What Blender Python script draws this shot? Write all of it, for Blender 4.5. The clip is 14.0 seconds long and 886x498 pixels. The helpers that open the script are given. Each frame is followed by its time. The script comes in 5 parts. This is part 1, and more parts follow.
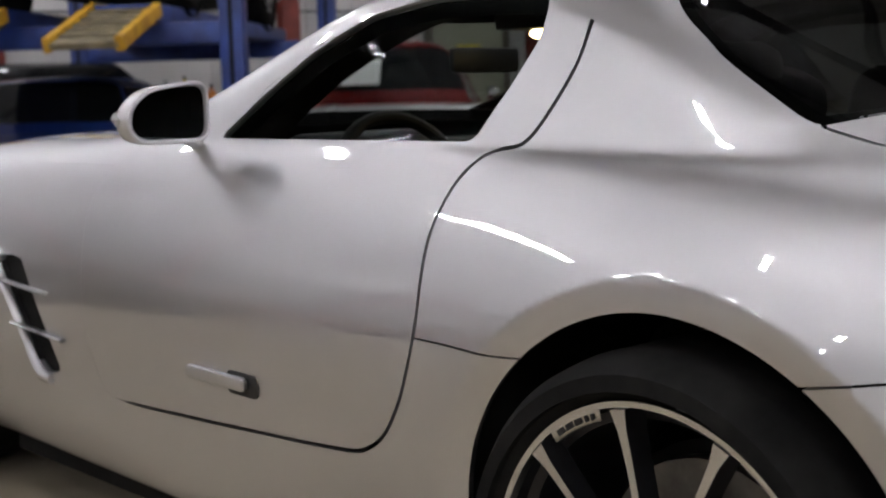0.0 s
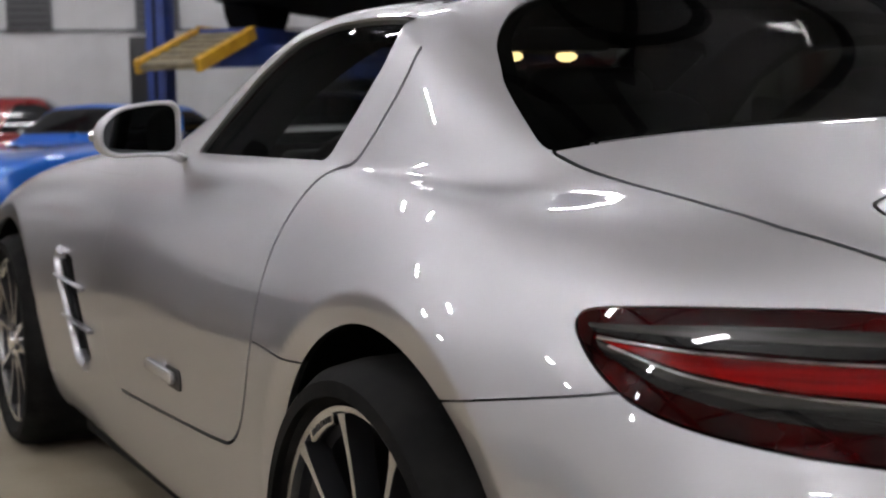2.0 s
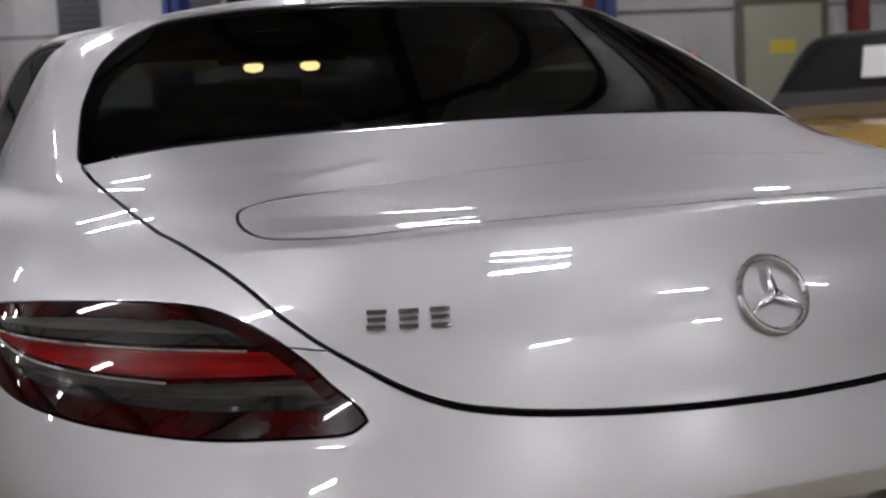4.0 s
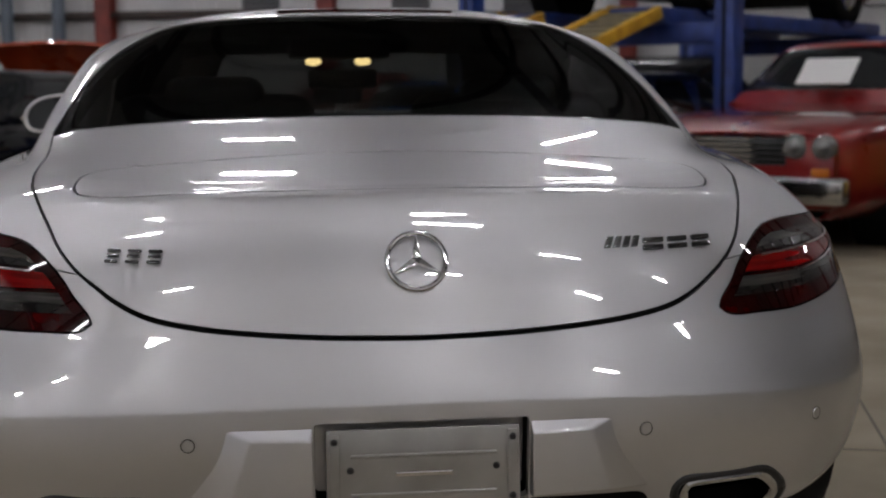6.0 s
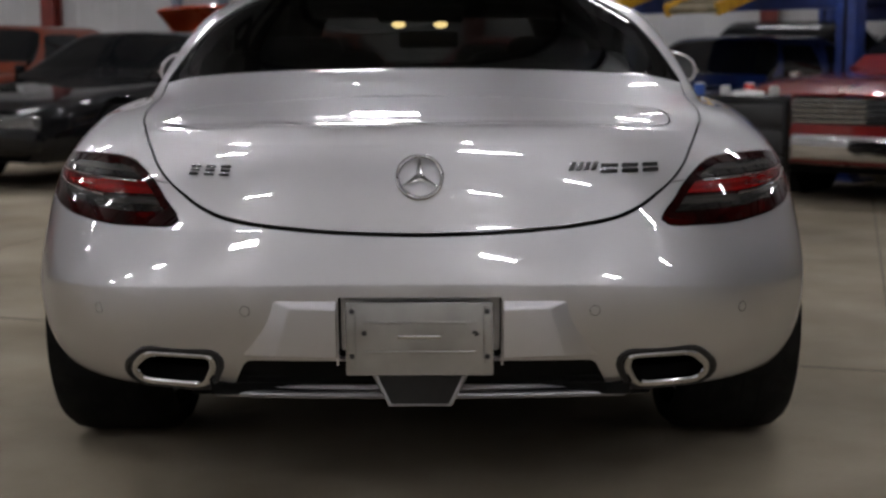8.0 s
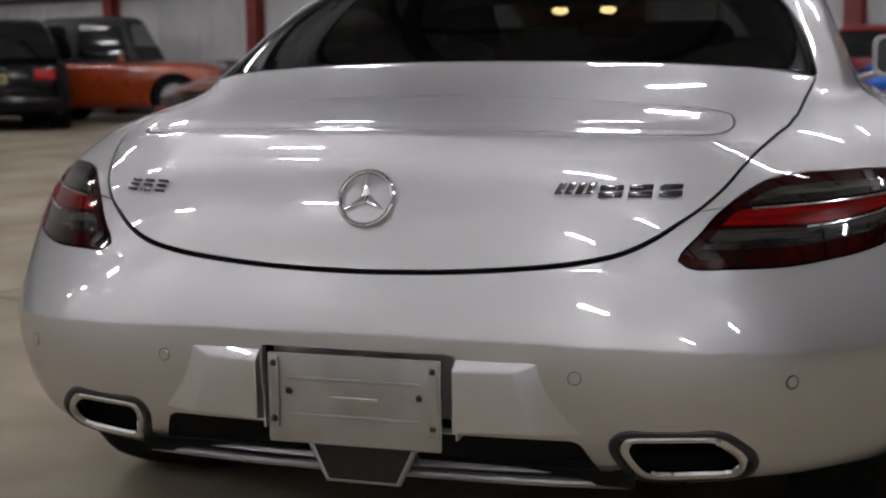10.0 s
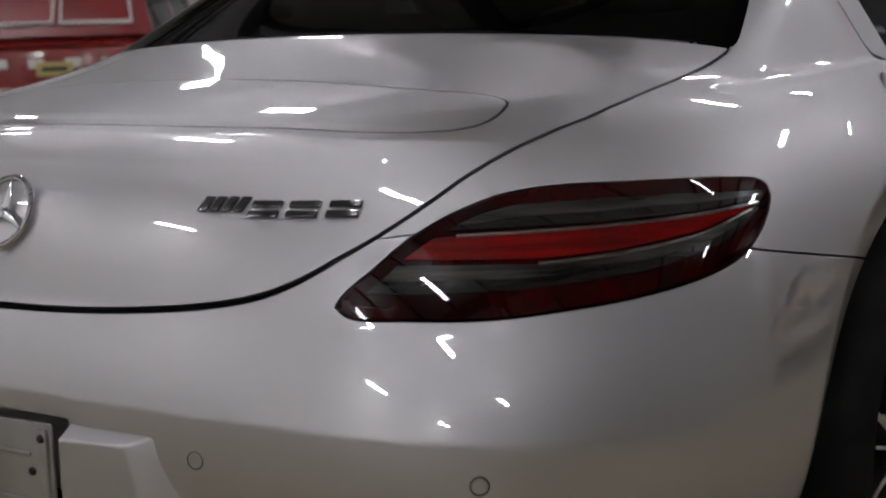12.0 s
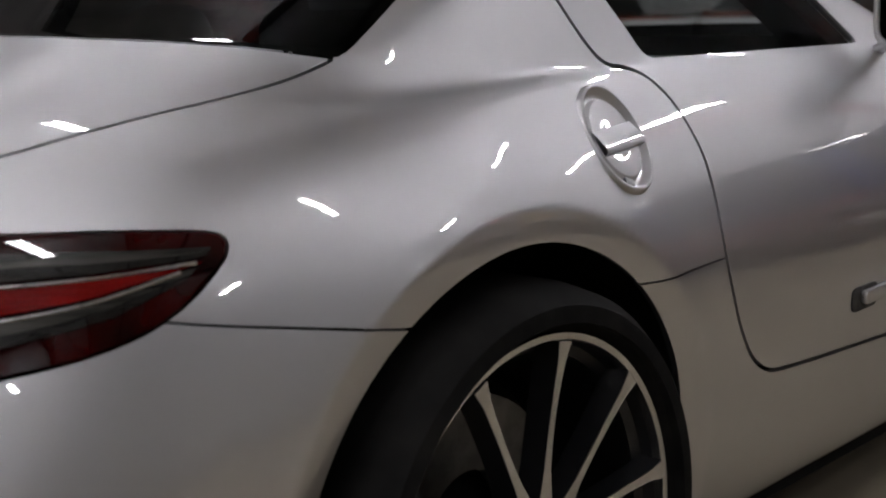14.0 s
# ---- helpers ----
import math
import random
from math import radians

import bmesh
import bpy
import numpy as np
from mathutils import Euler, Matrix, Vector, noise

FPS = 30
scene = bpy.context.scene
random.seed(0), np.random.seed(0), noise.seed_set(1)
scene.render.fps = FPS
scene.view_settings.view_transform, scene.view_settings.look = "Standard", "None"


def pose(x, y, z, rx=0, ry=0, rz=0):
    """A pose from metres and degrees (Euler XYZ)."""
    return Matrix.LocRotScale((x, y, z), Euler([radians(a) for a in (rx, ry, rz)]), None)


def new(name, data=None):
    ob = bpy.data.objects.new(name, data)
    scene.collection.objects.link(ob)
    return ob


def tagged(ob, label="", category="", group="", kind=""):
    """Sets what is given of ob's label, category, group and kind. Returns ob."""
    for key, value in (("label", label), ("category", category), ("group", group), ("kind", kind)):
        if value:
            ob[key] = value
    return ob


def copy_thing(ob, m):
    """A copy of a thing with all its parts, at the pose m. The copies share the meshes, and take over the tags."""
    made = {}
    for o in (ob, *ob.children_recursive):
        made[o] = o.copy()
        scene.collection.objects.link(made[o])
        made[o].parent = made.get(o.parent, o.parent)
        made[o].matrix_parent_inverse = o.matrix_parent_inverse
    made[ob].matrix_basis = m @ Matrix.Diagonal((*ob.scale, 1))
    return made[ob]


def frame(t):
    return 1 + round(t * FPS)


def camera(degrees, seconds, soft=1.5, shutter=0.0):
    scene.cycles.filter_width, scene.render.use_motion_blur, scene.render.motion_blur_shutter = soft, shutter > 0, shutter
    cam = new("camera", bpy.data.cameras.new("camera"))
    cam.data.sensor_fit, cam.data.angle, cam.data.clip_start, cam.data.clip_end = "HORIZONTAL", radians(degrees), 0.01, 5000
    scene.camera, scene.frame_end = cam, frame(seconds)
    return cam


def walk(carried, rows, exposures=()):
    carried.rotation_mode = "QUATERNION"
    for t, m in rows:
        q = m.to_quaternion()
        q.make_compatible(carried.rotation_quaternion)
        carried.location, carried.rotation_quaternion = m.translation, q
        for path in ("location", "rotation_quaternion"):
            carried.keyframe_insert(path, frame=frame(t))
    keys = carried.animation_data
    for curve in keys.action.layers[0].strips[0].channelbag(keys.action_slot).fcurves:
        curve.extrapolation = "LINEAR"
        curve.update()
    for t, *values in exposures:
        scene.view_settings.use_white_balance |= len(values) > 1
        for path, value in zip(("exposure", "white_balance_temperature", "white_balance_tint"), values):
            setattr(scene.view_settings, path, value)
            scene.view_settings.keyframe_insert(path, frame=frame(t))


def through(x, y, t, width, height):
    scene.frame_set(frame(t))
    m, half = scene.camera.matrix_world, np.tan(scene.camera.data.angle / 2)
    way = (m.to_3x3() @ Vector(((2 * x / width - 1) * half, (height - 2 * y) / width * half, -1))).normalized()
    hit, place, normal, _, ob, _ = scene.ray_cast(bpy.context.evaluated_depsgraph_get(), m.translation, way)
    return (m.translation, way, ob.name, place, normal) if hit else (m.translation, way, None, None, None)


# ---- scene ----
cam = camera(36.0, 14.0, soft=2.0)
cam.data.dof.use_dof, cam.data.dof.focus_distance, cam.data.dof.aperture_fstop = True, 2.0, 6.3


def shot(x, y, z, yaw, pitch, roll):
    return pose(x, y, z, 90 + pitch, 0, yaw) @ pose(0, 0, 0, 0, 0, roll)


PATH = [
    (0.0, shot(-2.252, -1.130, 1.018, -41.447, -6.579, -1.638)),
    (0.5, shot(-2.108, -1.283, 1.003, -36.879, -5.928, -1.313)),
    (1.0, shot(-1.992, -1.416, 1.008, -34.001, -5.638, -1.423)),
    (1.5, shot(-1.838, -1.548, 1.012, -30.326, -5.624, -1.220)),
    (2.0, shot(-1.688, -1.684, 1.014, -27.914, -5.684, -1.086)),
    (2.5, shot(-1.520, -1.822, 1.015, -25.220, -5.780, -1.910)),
    (3.0, shot(-1.344, -1.952, 1.015, -23.509, -5.793, -2.245)),
    (3.5, shot(-1.193, -2.111, 1.007, -24.096, -5.414, -1.874)),
    (4.0, shot(-1.008, -2.298, 1.029, -23.025, -6.092, -2.784)),
    (4.2, shot(-0.932, -2.349, 1.018, -22.703, -5.674, -2.136)),
    (6.3, shot(-0.184, -3.230, 1.049, -5.283, -6.541, -0.499)),
    (6.5, shot(-0.177, -3.321, 1.037, -4.493, -6.256, -0.449)),
    (7.0, shot(-0.130, -3.579, 1.047, -2.104, -6.589, -0.180)),
    (7.5, shot(-0.058, -3.749, 1.027, -0.872, -7.680, -0.376)),
    (8.0, shot(0.044, -3.788, 1.029, -0.092, -8.037, -0.099)),
    (8.2, shot(0.103, -3.778, 1.045, 2.209, -8.305, -0.224)),
    (10.3, shot(0.931, -2.910, 1.018, 20.017, -8.357, -0.638)),
    (10.5, shot(1.005, -2.809, 1.018, 21.765, -8.529, -0.507)),
    (11.0, shot(1.173, -2.566, 1.018, 26.334, -8.632, -0.497)),
    (11.5, shot(1.332, -2.334, 0.992, 30.195, -8.525, -1.738)),
    (12.0, shot(1.474, -2.127, 0.987, 33.416, -8.734, -1.835)),
    (12.5, shot(1.597, -1.923, 0.999, 35.467, -9.390, -1.930)),
    (13.0, shot(1.748, -1.746, 1.020, 38.560, -10.041, -0.873)),
    (13.5, shot(1.861, -1.528, 1.012, 41.324, -9.701, -0.944)),
    (14.0, shot(1.956, -1.315, 1.010, 42.253, -9.702, -1.487)),
]

EXPOSURES = [(0, .14), (2.0, .15), (3.0, .0), (4.2, -.20), (6.3, -.60), (7.5, -.60), (8.2, -.46), (10.3, -.28), (11.0, -.45), (12.0, -.60), (13.0, -.56), (13.5, -.36), (14.0, -.22)]
walk(cam, PATH, EXPOSURES)

# ---- world and hall lights ----
world = bpy.data.worlds.new("hall_air")
scene.world = world
world.use_nodes = True
world.node_tree.nodes["Background"].inputs[0].default_value = (.8, .85, 1, 1)
world.node_tree.nodes["Background"].inputs[1].default_value = .02


# ---- materials ----
def wire(mat):
    n = mat.node_tree
    return n.nodes, n.links, n.nodes["Principled BSDF"]


def rough_noise(mat, scale, low, high, detail=4.0, coords="Object"):
    """Uneven gloss."""
    nodes, links, b = wire(mat)
    tc, nz, mr = nodes.new("ShaderNodeTexCoord"), nodes.new("ShaderNodeTexNoise"), nodes.new("ShaderNodeMapRange")
    nz.inputs["Scale"].default_value, nz.inputs["Detail"].default_value = scale, detail
    mr.inputs["From Min"].default_value, mr.inputs["From Max"].default_value = .3, .7
    mr.inputs["To Min"].default_value, mr.inputs["To Max"].default_value = low, high
    links.new(tc.outputs[coords], nz.inputs["Vector"])
    links.new(nz.outputs["Fac"], mr.inputs["Value"])
    links.new(mr.outputs["Result"], b.inputs["Roughness"])
    return nz


def bump(mat, scale, strength, distance=.002, detail=5.0):
    nodes, links, b = wire(mat)
    tc, nz, bp = nodes.new("ShaderNodeTexCoord"), nodes.new("ShaderNodeTexNoise"), nodes.new("ShaderNodeBump")
    nz.inputs["Scale"].default_value, nz.inputs["Detail"].default_value = scale, detail
    bp.inputs["Strength"].default_value, bp.inputs["Distance"].default_value = strength, distance
    links.new(tc.outputs["Object"], nz.inputs["Vector"])
    links.new(nz.outputs["Fac"], bp.inputs["Height"])
    links.new(bp.outputs["Normal"], b.inputs["Normal"])


def tint(mat, c1, c2, scale, detail=6.0, low=.35, high=.65):
    """Base colour that wanders between two tones."""
    nodes, links, b = wire(mat)
    tc, nz, cr = nodes.new("ShaderNodeTexCoord"), nodes.new("ShaderNodeTexNoise"), nodes.new("ShaderNodeValToRGB")
    nz.inputs["Scale"].default_value, nz.inputs["Detail"].default_value = scale, detail
    cr.color_ramp.elements[0].position, cr.color_ramp.elements[1].position = low, high
    cr.color_ramp.elements[0].color, cr.color_ramp.elements[1].color = (*c1, 1), (*c2, 1)
    links.new(tc.outputs["Object"], nz.inputs["Vector"])
    links.new(nz.outputs["Fac"], cr.inputs["Fac"])
    links.new(cr.outputs["Color"], b.inputs["Base Color"])
    return cr


def streaks(mat, c1, c2):
    """Tones drawn out in long flat lines, as in a lens with a ribbed back."""
    cr = tint(mat, c1, c2, 9, 5, .38, .66)
    nodes, links, _ = wire(mat)
    mp = nodes.new("ShaderNodeMapping")
    mp.inputs["Scale"].default_value = (.8, .8, 13)
    nz, tc = (next(k for k in nodes if k.bl_idname == q) for q in ("ShaderNodeTexNoise", "ShaderNodeTexCoord"))
    links.new(tc.outputs["Object"], mp.inputs["Vector"])
    links.new(mp.outputs["Vector"], nz.inputs["Vector"])


def material(name, colour, rough=.5, metal=0.0, coat=0.0, emit=0.0, coat_rough=.03, spec=.5):
    mat = bpy.data.materials.new(name)
    mat.use_nodes = True
    b = mat.node_tree.nodes["Principled BSDF"]
    b.inputs["Base Color"].default_value = (*colour, 1)
    b.inputs["Roughness"].default_value, b.inputs["Metallic"].default_value = rough, metal
    b.inputs["Coat Weight"].default_value, b.inputs["Coat Roughness"].default_value = coat, coat_rough
    b.inputs["Specular IOR Level"].default_value = spec
    if emit:
        b.inputs["Emission Color"].default_value, b.inputs["Emission Strength"].default_value = (*colour, 1), emit
    return mat


def glass(name, through, ior=1.45, sheen=1.0):
    """A thin pane: see-through with a tint, and mirrored by Fresnel."""
    mat = bpy.data.materials.new(name)
    mat.use_nodes = True
    nodes, links = mat.node_tree.nodes, mat.node_tree.links
    nodes.remove(nodes["Principled BSDF"])
    tr, gl, lw, pw, mr, mx = (nodes.new("ShaderNode" + k) for k in ("BsdfTransparent", "BsdfGlossy", "LayerWeight", "Math", "MapRange", "MixShader"))
    tr.inputs["Color"].default_value = (*through, 1)
    gl.inputs["Roughness"].default_value, gl.inputs["Color"].default_value = .01, (sheen, sheen, sheen, 1)
    lw.inputs["Blend"].default_value = .5
    pw.operation, pw.inputs[1].default_value = "POWER", 5
    mr.inputs["To Min"].default_value = ((ior - 1) / (ior + 1)) ** 2
    links.new(lw.outputs["Facing"], pw.inputs[0])
    links.new(pw.outputs["Value"], mr.inputs["Value"])
    links.new(mr.outputs["Result"], mx.inputs["Fac"])
    links.new(tr.outputs["BSDF"], mx.inputs[1])
    links.new(gl.outputs["BSDF"], mx.inputs[2])
    links.new(mx.outputs["Shader"], nodes["Material Output"].inputs["Surface"])
    return mat


def paint(name, colour, metal=0.0, rough=.35, coat_ior=1.7, spec=.25):
    """Car paint under clear coat, with flake sparkle and a faint dusty film."""
    mat = material(name, colour, rough, metal, 1.0, coat_rough=.02, spec=spec)
    mat.node_tree.nodes["Principled BSDF"].inputs["Coat IOR"].default_value = coat_ior
    rough_noise(mat, 3.0, rough - .05, rough + .07)
    nodes, links, b = wire(mat)
    tc, vo, bp = nodes.new("ShaderNodeTexCoord"), nodes.new("ShaderNodeTexVoronoi"), nodes.new("ShaderNodeBump")
    vo.inputs["Scale"].default_value = 900
    bp.inputs["Strength"].default_value, bp.inputs["Distance"].default_value = .04, .0004
    links.new(tc.outputs["Object"], vo.inputs["Vector"])
    links.new(vo.outputs["Distance"], bp.inputs["Height"])
    links.new(bp.outputs["Normal"], b.inputs["Normal"])
    return mat


def flake_paint(name, colour, rough, matt, ior):
    """Silver paint: a soft lobe of metal flakes and a little plain pigment, under a sharp clear coat."""
    mat = bpy.data.materials.new(name)
    mat.use_nodes = True
    nodes, links = mat.node_tree.nodes, mat.node_tree.links
    nodes.remove(nodes["Principled BSDF"])
    tc, vo, nz, bp, mr = (nodes.new("ShaderNode" + k) for k in ("TexCoord", "TexVoronoi", "TexNoise", "Bump", "MapRange"))
    df, fl, coat, fr, base, top = (nodes.new("ShaderNode" + k) for k in ("BsdfDiffuse", "BsdfGlossy", "BsdfGlossy", "Fresnel", "MixShader", "MixShader"))
    vo.inputs["Scale"].default_value = 700
    bp.inputs["Strength"].default_value, bp.inputs["Distance"].default_value = .10, .0004
    nz.inputs["Scale"].default_value, nz.inputs["Detail"].default_value = 3, 4
    mr.inputs["From Min"].default_value, mr.inputs["From Max"].default_value = .3, .7
    mr.inputs["To Min"].default_value, mr.inputs["To Max"].default_value = rough - .03, rough + .03
    fl.distribution = "BECKMANN"
    for k in (df, fl):
        k.inputs["Color"].default_value = (*colour, 1)
    coat.inputs["Roughness"].default_value, coat.inputs["Color"].default_value = .015, (1, 1, 1, 1)
    fr.inputs["IOR"].default_value, base.inputs["Fac"].default_value = ior, 1 - matt
    for a, b in ((tc.outputs["Object"], vo.inputs["Vector"]), (tc.outputs["Object"], nz.inputs["Vector"]), (vo.outputs["Distance"], bp.inputs["Height"]),
                 (bp.outputs["Normal"], fl.inputs["Normal"]), (nz.outputs["Fac"], mr.inputs["Value"]), (mr.outputs["Result"], fl.inputs["Roughness"]),
                 (df.outputs["BSDF"], base.inputs[1]), (fl.outputs["BSDF"], base.inputs[2]), (fr.outputs["Fac"], top.inputs["Fac"]),
                 (base.outputs["Shader"], top.inputs[1]), (coat.outputs["BSDF"], top.inputs[2]), (top.outputs["Shader"], nodes["Material Output"].inputs["Surface"])):
        links.new(a, b)
    return mat


SILVER = flake_paint("silver_paint", (.625, .622, .645), .51, .08, 2.6)
BLACK_TRIM = material("black_trim", (.012, .012, .013), .45)
rough_noise(BLACK_TRIM, 60, .35, .6)
SHELL = material("black_lining", (.008, .008, .008), .85, spec=.1)
RUBBER = material("tyre_rubber", (.010, .010, .010), .72, spec=.05)
bump(RUBBER, 180, .25, .001)
tint(RUBBER, (.007, .007, .007), (.015, .0145, .014), 14)
CHROME = material("chrome", (.75, .75, .76), .06, 1.0)
rough_noise(CHROME, 30, .03, .12)
MACHINED = material("machined_alloy", (.69, .685, .68), .27, 1.0)
ALLOY_DARK = material("dark_grey_alloy", (.022, .022, .025), .35, .6, .3)
DISC_IRON = material("brake_disc_iron", (.33, .32, .31), .38, 1.0)
tint(DISC_IRON, (.14, .135, .13), (.24, .23, .22), 22)
CALIPER = material("caliper_grey", (.16, .16, .165), .4, .5, .5)
BADGE = material("dark_chrome", (.17, .17, .175), .12, 1.0)
SATIN = material("satin_silver", (.36, .36, .375), .36, .85, .3)
TINTED = glass("tinted_glass", (.085, .09, .085), 1.38, .30)
SCREEN_GLASS = glass("windscreen_glass", (.80, .83, .82), 1.35)
CLEAR = glass("clear_glass", (.52, .55, .54), 1.25, .2)
MIRROR_GLASS = material("mirror_glass", (.10, .105, .11), .02, 1.0)
RED_LENS = material("dark_red_lens", (.02, .001, .001), .4, 0, 1.0, spec=0)
tint(RED_LENS, (.004, .0002, .0002), (.045, .0005, .0005), 16, 3, .36, .78)
RED_LENS.node_tree.nodes["Principled BSDF"].inputs["Coat IOR"].default_value = 1.36
RED_BAND = material("red_reflector_lens", (.33, .012, .010), .4, 0, 1.0, spec=0)
streaks(RED_BAND, (.10, .0015, .0015), (.21, .003, .003))
GREY_BAND = material("smoked_lens", (.10, .10, .10), .4, .15, 1.0, spec=.05)
streaks(GREY_BAND, (.010, .010, .009), (.052, .050, .046))
DARK_BAND = material("dark_lens_back", (.008, .008, .008), .3, 0, 1.0, spec=.05)
streaks(DARK_BAND, (.003, .003, .003), (.016, .015, .014))
LEATHER = material("black_leather", (.016, .015, .015), .5)
bump(LEATHER, 240, .3, .001)
DASH = material("dashboard_skin", (.014, .014, .015), .6)
bump(DASH, 320, .25, .001)
DOME = material("dome_lamp_glow", (1.0, .72, .32), .4, emit=17.0)
PLASTIC_CLEAR = material("clear_plate_plastic", (.42, .41, .39), .22, .55, .8)
tint(PLASTIC_CLEAR, (.36, .35, .33), (.46, .45, .43), 9)

# ---- mesh helpers ----
def link(name, bm, mat, parent=None, label="", smooth=None):
    me = bpy.data.meshes.new(name)
    if smooth is not None:
        for f in bm.faces:
            f.smooth = True
        for e in bm.edges:
            e.smooth = len(e.link_faces) == 2 and e.calc_face_angle(9) < radians(smooth)
    bm.to_mesh(me)
    bm.free()
    me.materials.append(mat)
    ob = new(name, me)
    ob.parent = parent
    return tagged(ob, label)


def part(name, bm, mat, parent, label="", smooth=35):
    return link(name, bm, mat, parent, label, smooth)


def thing(name, label, category, m=None, group="", kind=""):
    """An empty at a thing's base, to carry its parts."""
    ob = new(name)
    ob.empty_display_size = .1
    if m is not None:
        ob.matrix_basis = m
    return tagged(ob, label, category, group, kind)


def box(x0, x1, y0, y1, z0, z1, bevel=0.0, steps=2, bm=None, m=None):
    own = bmesh.new()
    r = bmesh.ops.create_cube(own, size=1, matrix=Matrix.Translation(((x0 + x1) / 2, (y0 + y1) / 2, (z0 + z1) / 2)) @ Matrix.Diagonal((x1 - x0, y1 - y0, z1 - z0, 1)))
    if bevel:
        bmesh.ops.bevel(own, geom=own.edges[:], offset=bevel, segments=steps, affect="EDGES", profile=.5)
    if m is not None:
        own.transform(m)
    return merge(bm, own)


def merge(bm, own):
    if bm is None:
        return own
    me = bpy.data.meshes.new("tmp")
    own.to_mesh(me)
    own.free()
    bm.from_mesh(me)
    bpy.data.meshes.remove(me)
    return bm


def lathe(profile, n=64, bm=None, m=None):
    """Turns a profile of (radius, along) round the x axis."""
    own = bmesh.new()
    rings = [[own.verts.new((a, r * math.cos(2 * math.pi * k / n), r * math.sin(2 * math.pi * k / n))) for k in range(n)] for r, a in profile]
    for p, q in zip(rings, rings[1:]):
        for k in range(n):
            own.faces.new((p[k], p[(k + 1) % n], q[(k + 1) % n], q[k]))
    bmesh.ops.recalc_face_normals(own, faces=own.faces[:])
    if m is not None:
        own.transform(m)
    return merge(bm, own)


def tube(points, r, n=8, closed=False, bm=None, flat=1.0):
    """A round bar along a line of points."""
    own, pts = bmesh.new(), [Vector(p) for p in points]
    rings, up = [], None
    for i, p in enumerate(pts):
        a = pts[(i - 1) % len(pts)] if closed or i else pts[0]
        b = pts[(i + 1) % len(pts)] if closed or i < len(pts) - 1 else pts[-1]
        d = (b - a).normalized()
        if up is None:
            up = Vector((0, 0, 1)) if abs(d.z) < .9 else Vector((1, 0, 0))
        s = d.cross(up).normalized()
        up = s.cross(d).normalized()
        rings.append([own.verts.new(p + r * (math.cos(2 * math.pi * k / n) * s + flat * math.sin(2 * math.pi * k / n) * up)) for k in range(n)])
    ends = list(zip(rings, rings[1:])) + ([(rings[-1], rings[0])] if closed else [])
    for p, q in ends:
        for k in range(n):
            own.faces.new((p[k], p[(k + 1) % n], q[(k + 1) % n], q[k]))
    if not closed:
        own.faces.new(rings[0][::-1])
        own.faces.new(rings[-1])
    bmesh.ops.recalc_face_normals(own, faces=own.faces[:])
    return merge(bm, own)


def prism(outline, depth, m, bevel=0.0, bm=None):
    """A flat outline (x, y) drawn out along z to that depth, then set by m."""
    own = bmesh.new()
    f = own.faces.new([own.verts.new((x, y, 0)) for x, y in outline])
    r = bmesh.ops.extrude_face_region(own, geom=[f])
    bmesh.ops.translate(own, verts=[v for v in r["geom"] if isinstance(v, bmesh.types.BMVert)], vec=(0, 0, depth))
    bmesh.ops.recalc_face_normals(own, faces=own.faces[:])
    if bevel:
        bmesh.ops.bevel(own, geom=own.edges[:], offset=bevel, segments=2, affect="EDGES", profile=.5)
    own.transform(m)
    return merge(bm, own)


def rounded(outline, r, n=5):
    """A polygon with its corners rounded."""
    p, out = [np.array(q, float) for q in outline], []
    for i in range(len(p)):
        a, b, c = p[i - 1], p[i], p[(i + 1) % len(p)]
        da, dc = a - b, c - b
        la, lc = np.linalg.norm(da), np.linalg.norm(dc)
        s, e = b + da / la * min(r, la * .45), b + dc / lc * min(r, lc * .45)
        out += [tuple((1 - t) ** 2 * s + 2 * t * (1 - t) * b + t * t * e) for t in np.linspace(0, 1, n)]
    return out


# ---- sheets cut out of a body surface ----
def sheet(grid, us, vs):
    """The half body as triangles, each vertex with place, normal and (u, v)."""
    du, dv = np.gradient(grid, axis=1), np.gradient(grid, axis=0)
    nrm = np.cross(du, dv)
    nrm /= np.maximum(np.linalg.norm(nrm, axis=2, keepdims=True), 1e-9)
    uu, vv = np.meshgrid(us, vs)
    x = np.concatenate([grid, nrm, uu[..., None], vv[..., None]], 2).reshape(-1, 8)
    idx = np.arange(len(x)).reshape(grid.shape[:2])
    a, b, c, e = (k.ravel() for k in (idx[:-1, :-1], idx[:-1, 1:], idx[1:, 1:], idx[1:, :-1]))
    return x, np.vstack([np.c_[a, b, c], np.c_[a, c, e]])


def clip(m, f):
    """The share of a sheet where f is above nought."""
    x, t = m
    on = f[t] > 0
    count = on.sum(1)
    tris, extra, cache = [t[count == 3]], [], {}

    def cut(i, j):
        key = (min(i, j), max(i, j))
        if key not in cache:
            w = f[i] / (f[i] - f[j])
            cache[key] = len(x) + len(extra)
            extra.append(x[i] * (1 - w) + x[j] * w)
        return cache[key]

    some = []
    for tri, flags in zip(t[(count == 1) | (count == 2)], on[(count == 1) | (count == 2)]):
        k = int(np.argmax(flags)) if flags.sum() == 1 else int(np.argmin(flags))
        i, j, l = tri[k], tri[(k + 1) % 3], tri[(k + 2) % 3]
        p, q = cut(i, j), cut(i, l)
        some += [(i, p, q)] if flags.sum() == 1 else [(p, j, l), (p, l, q)]
    if some:
        tris.append(np.array(some))
    x, t = (np.vstack([x, extra]) if extra else x), np.vstack(tris)
    keep, back = np.unique(t, return_inverse=True)
    return x[keep], back.reshape(-1, 3)


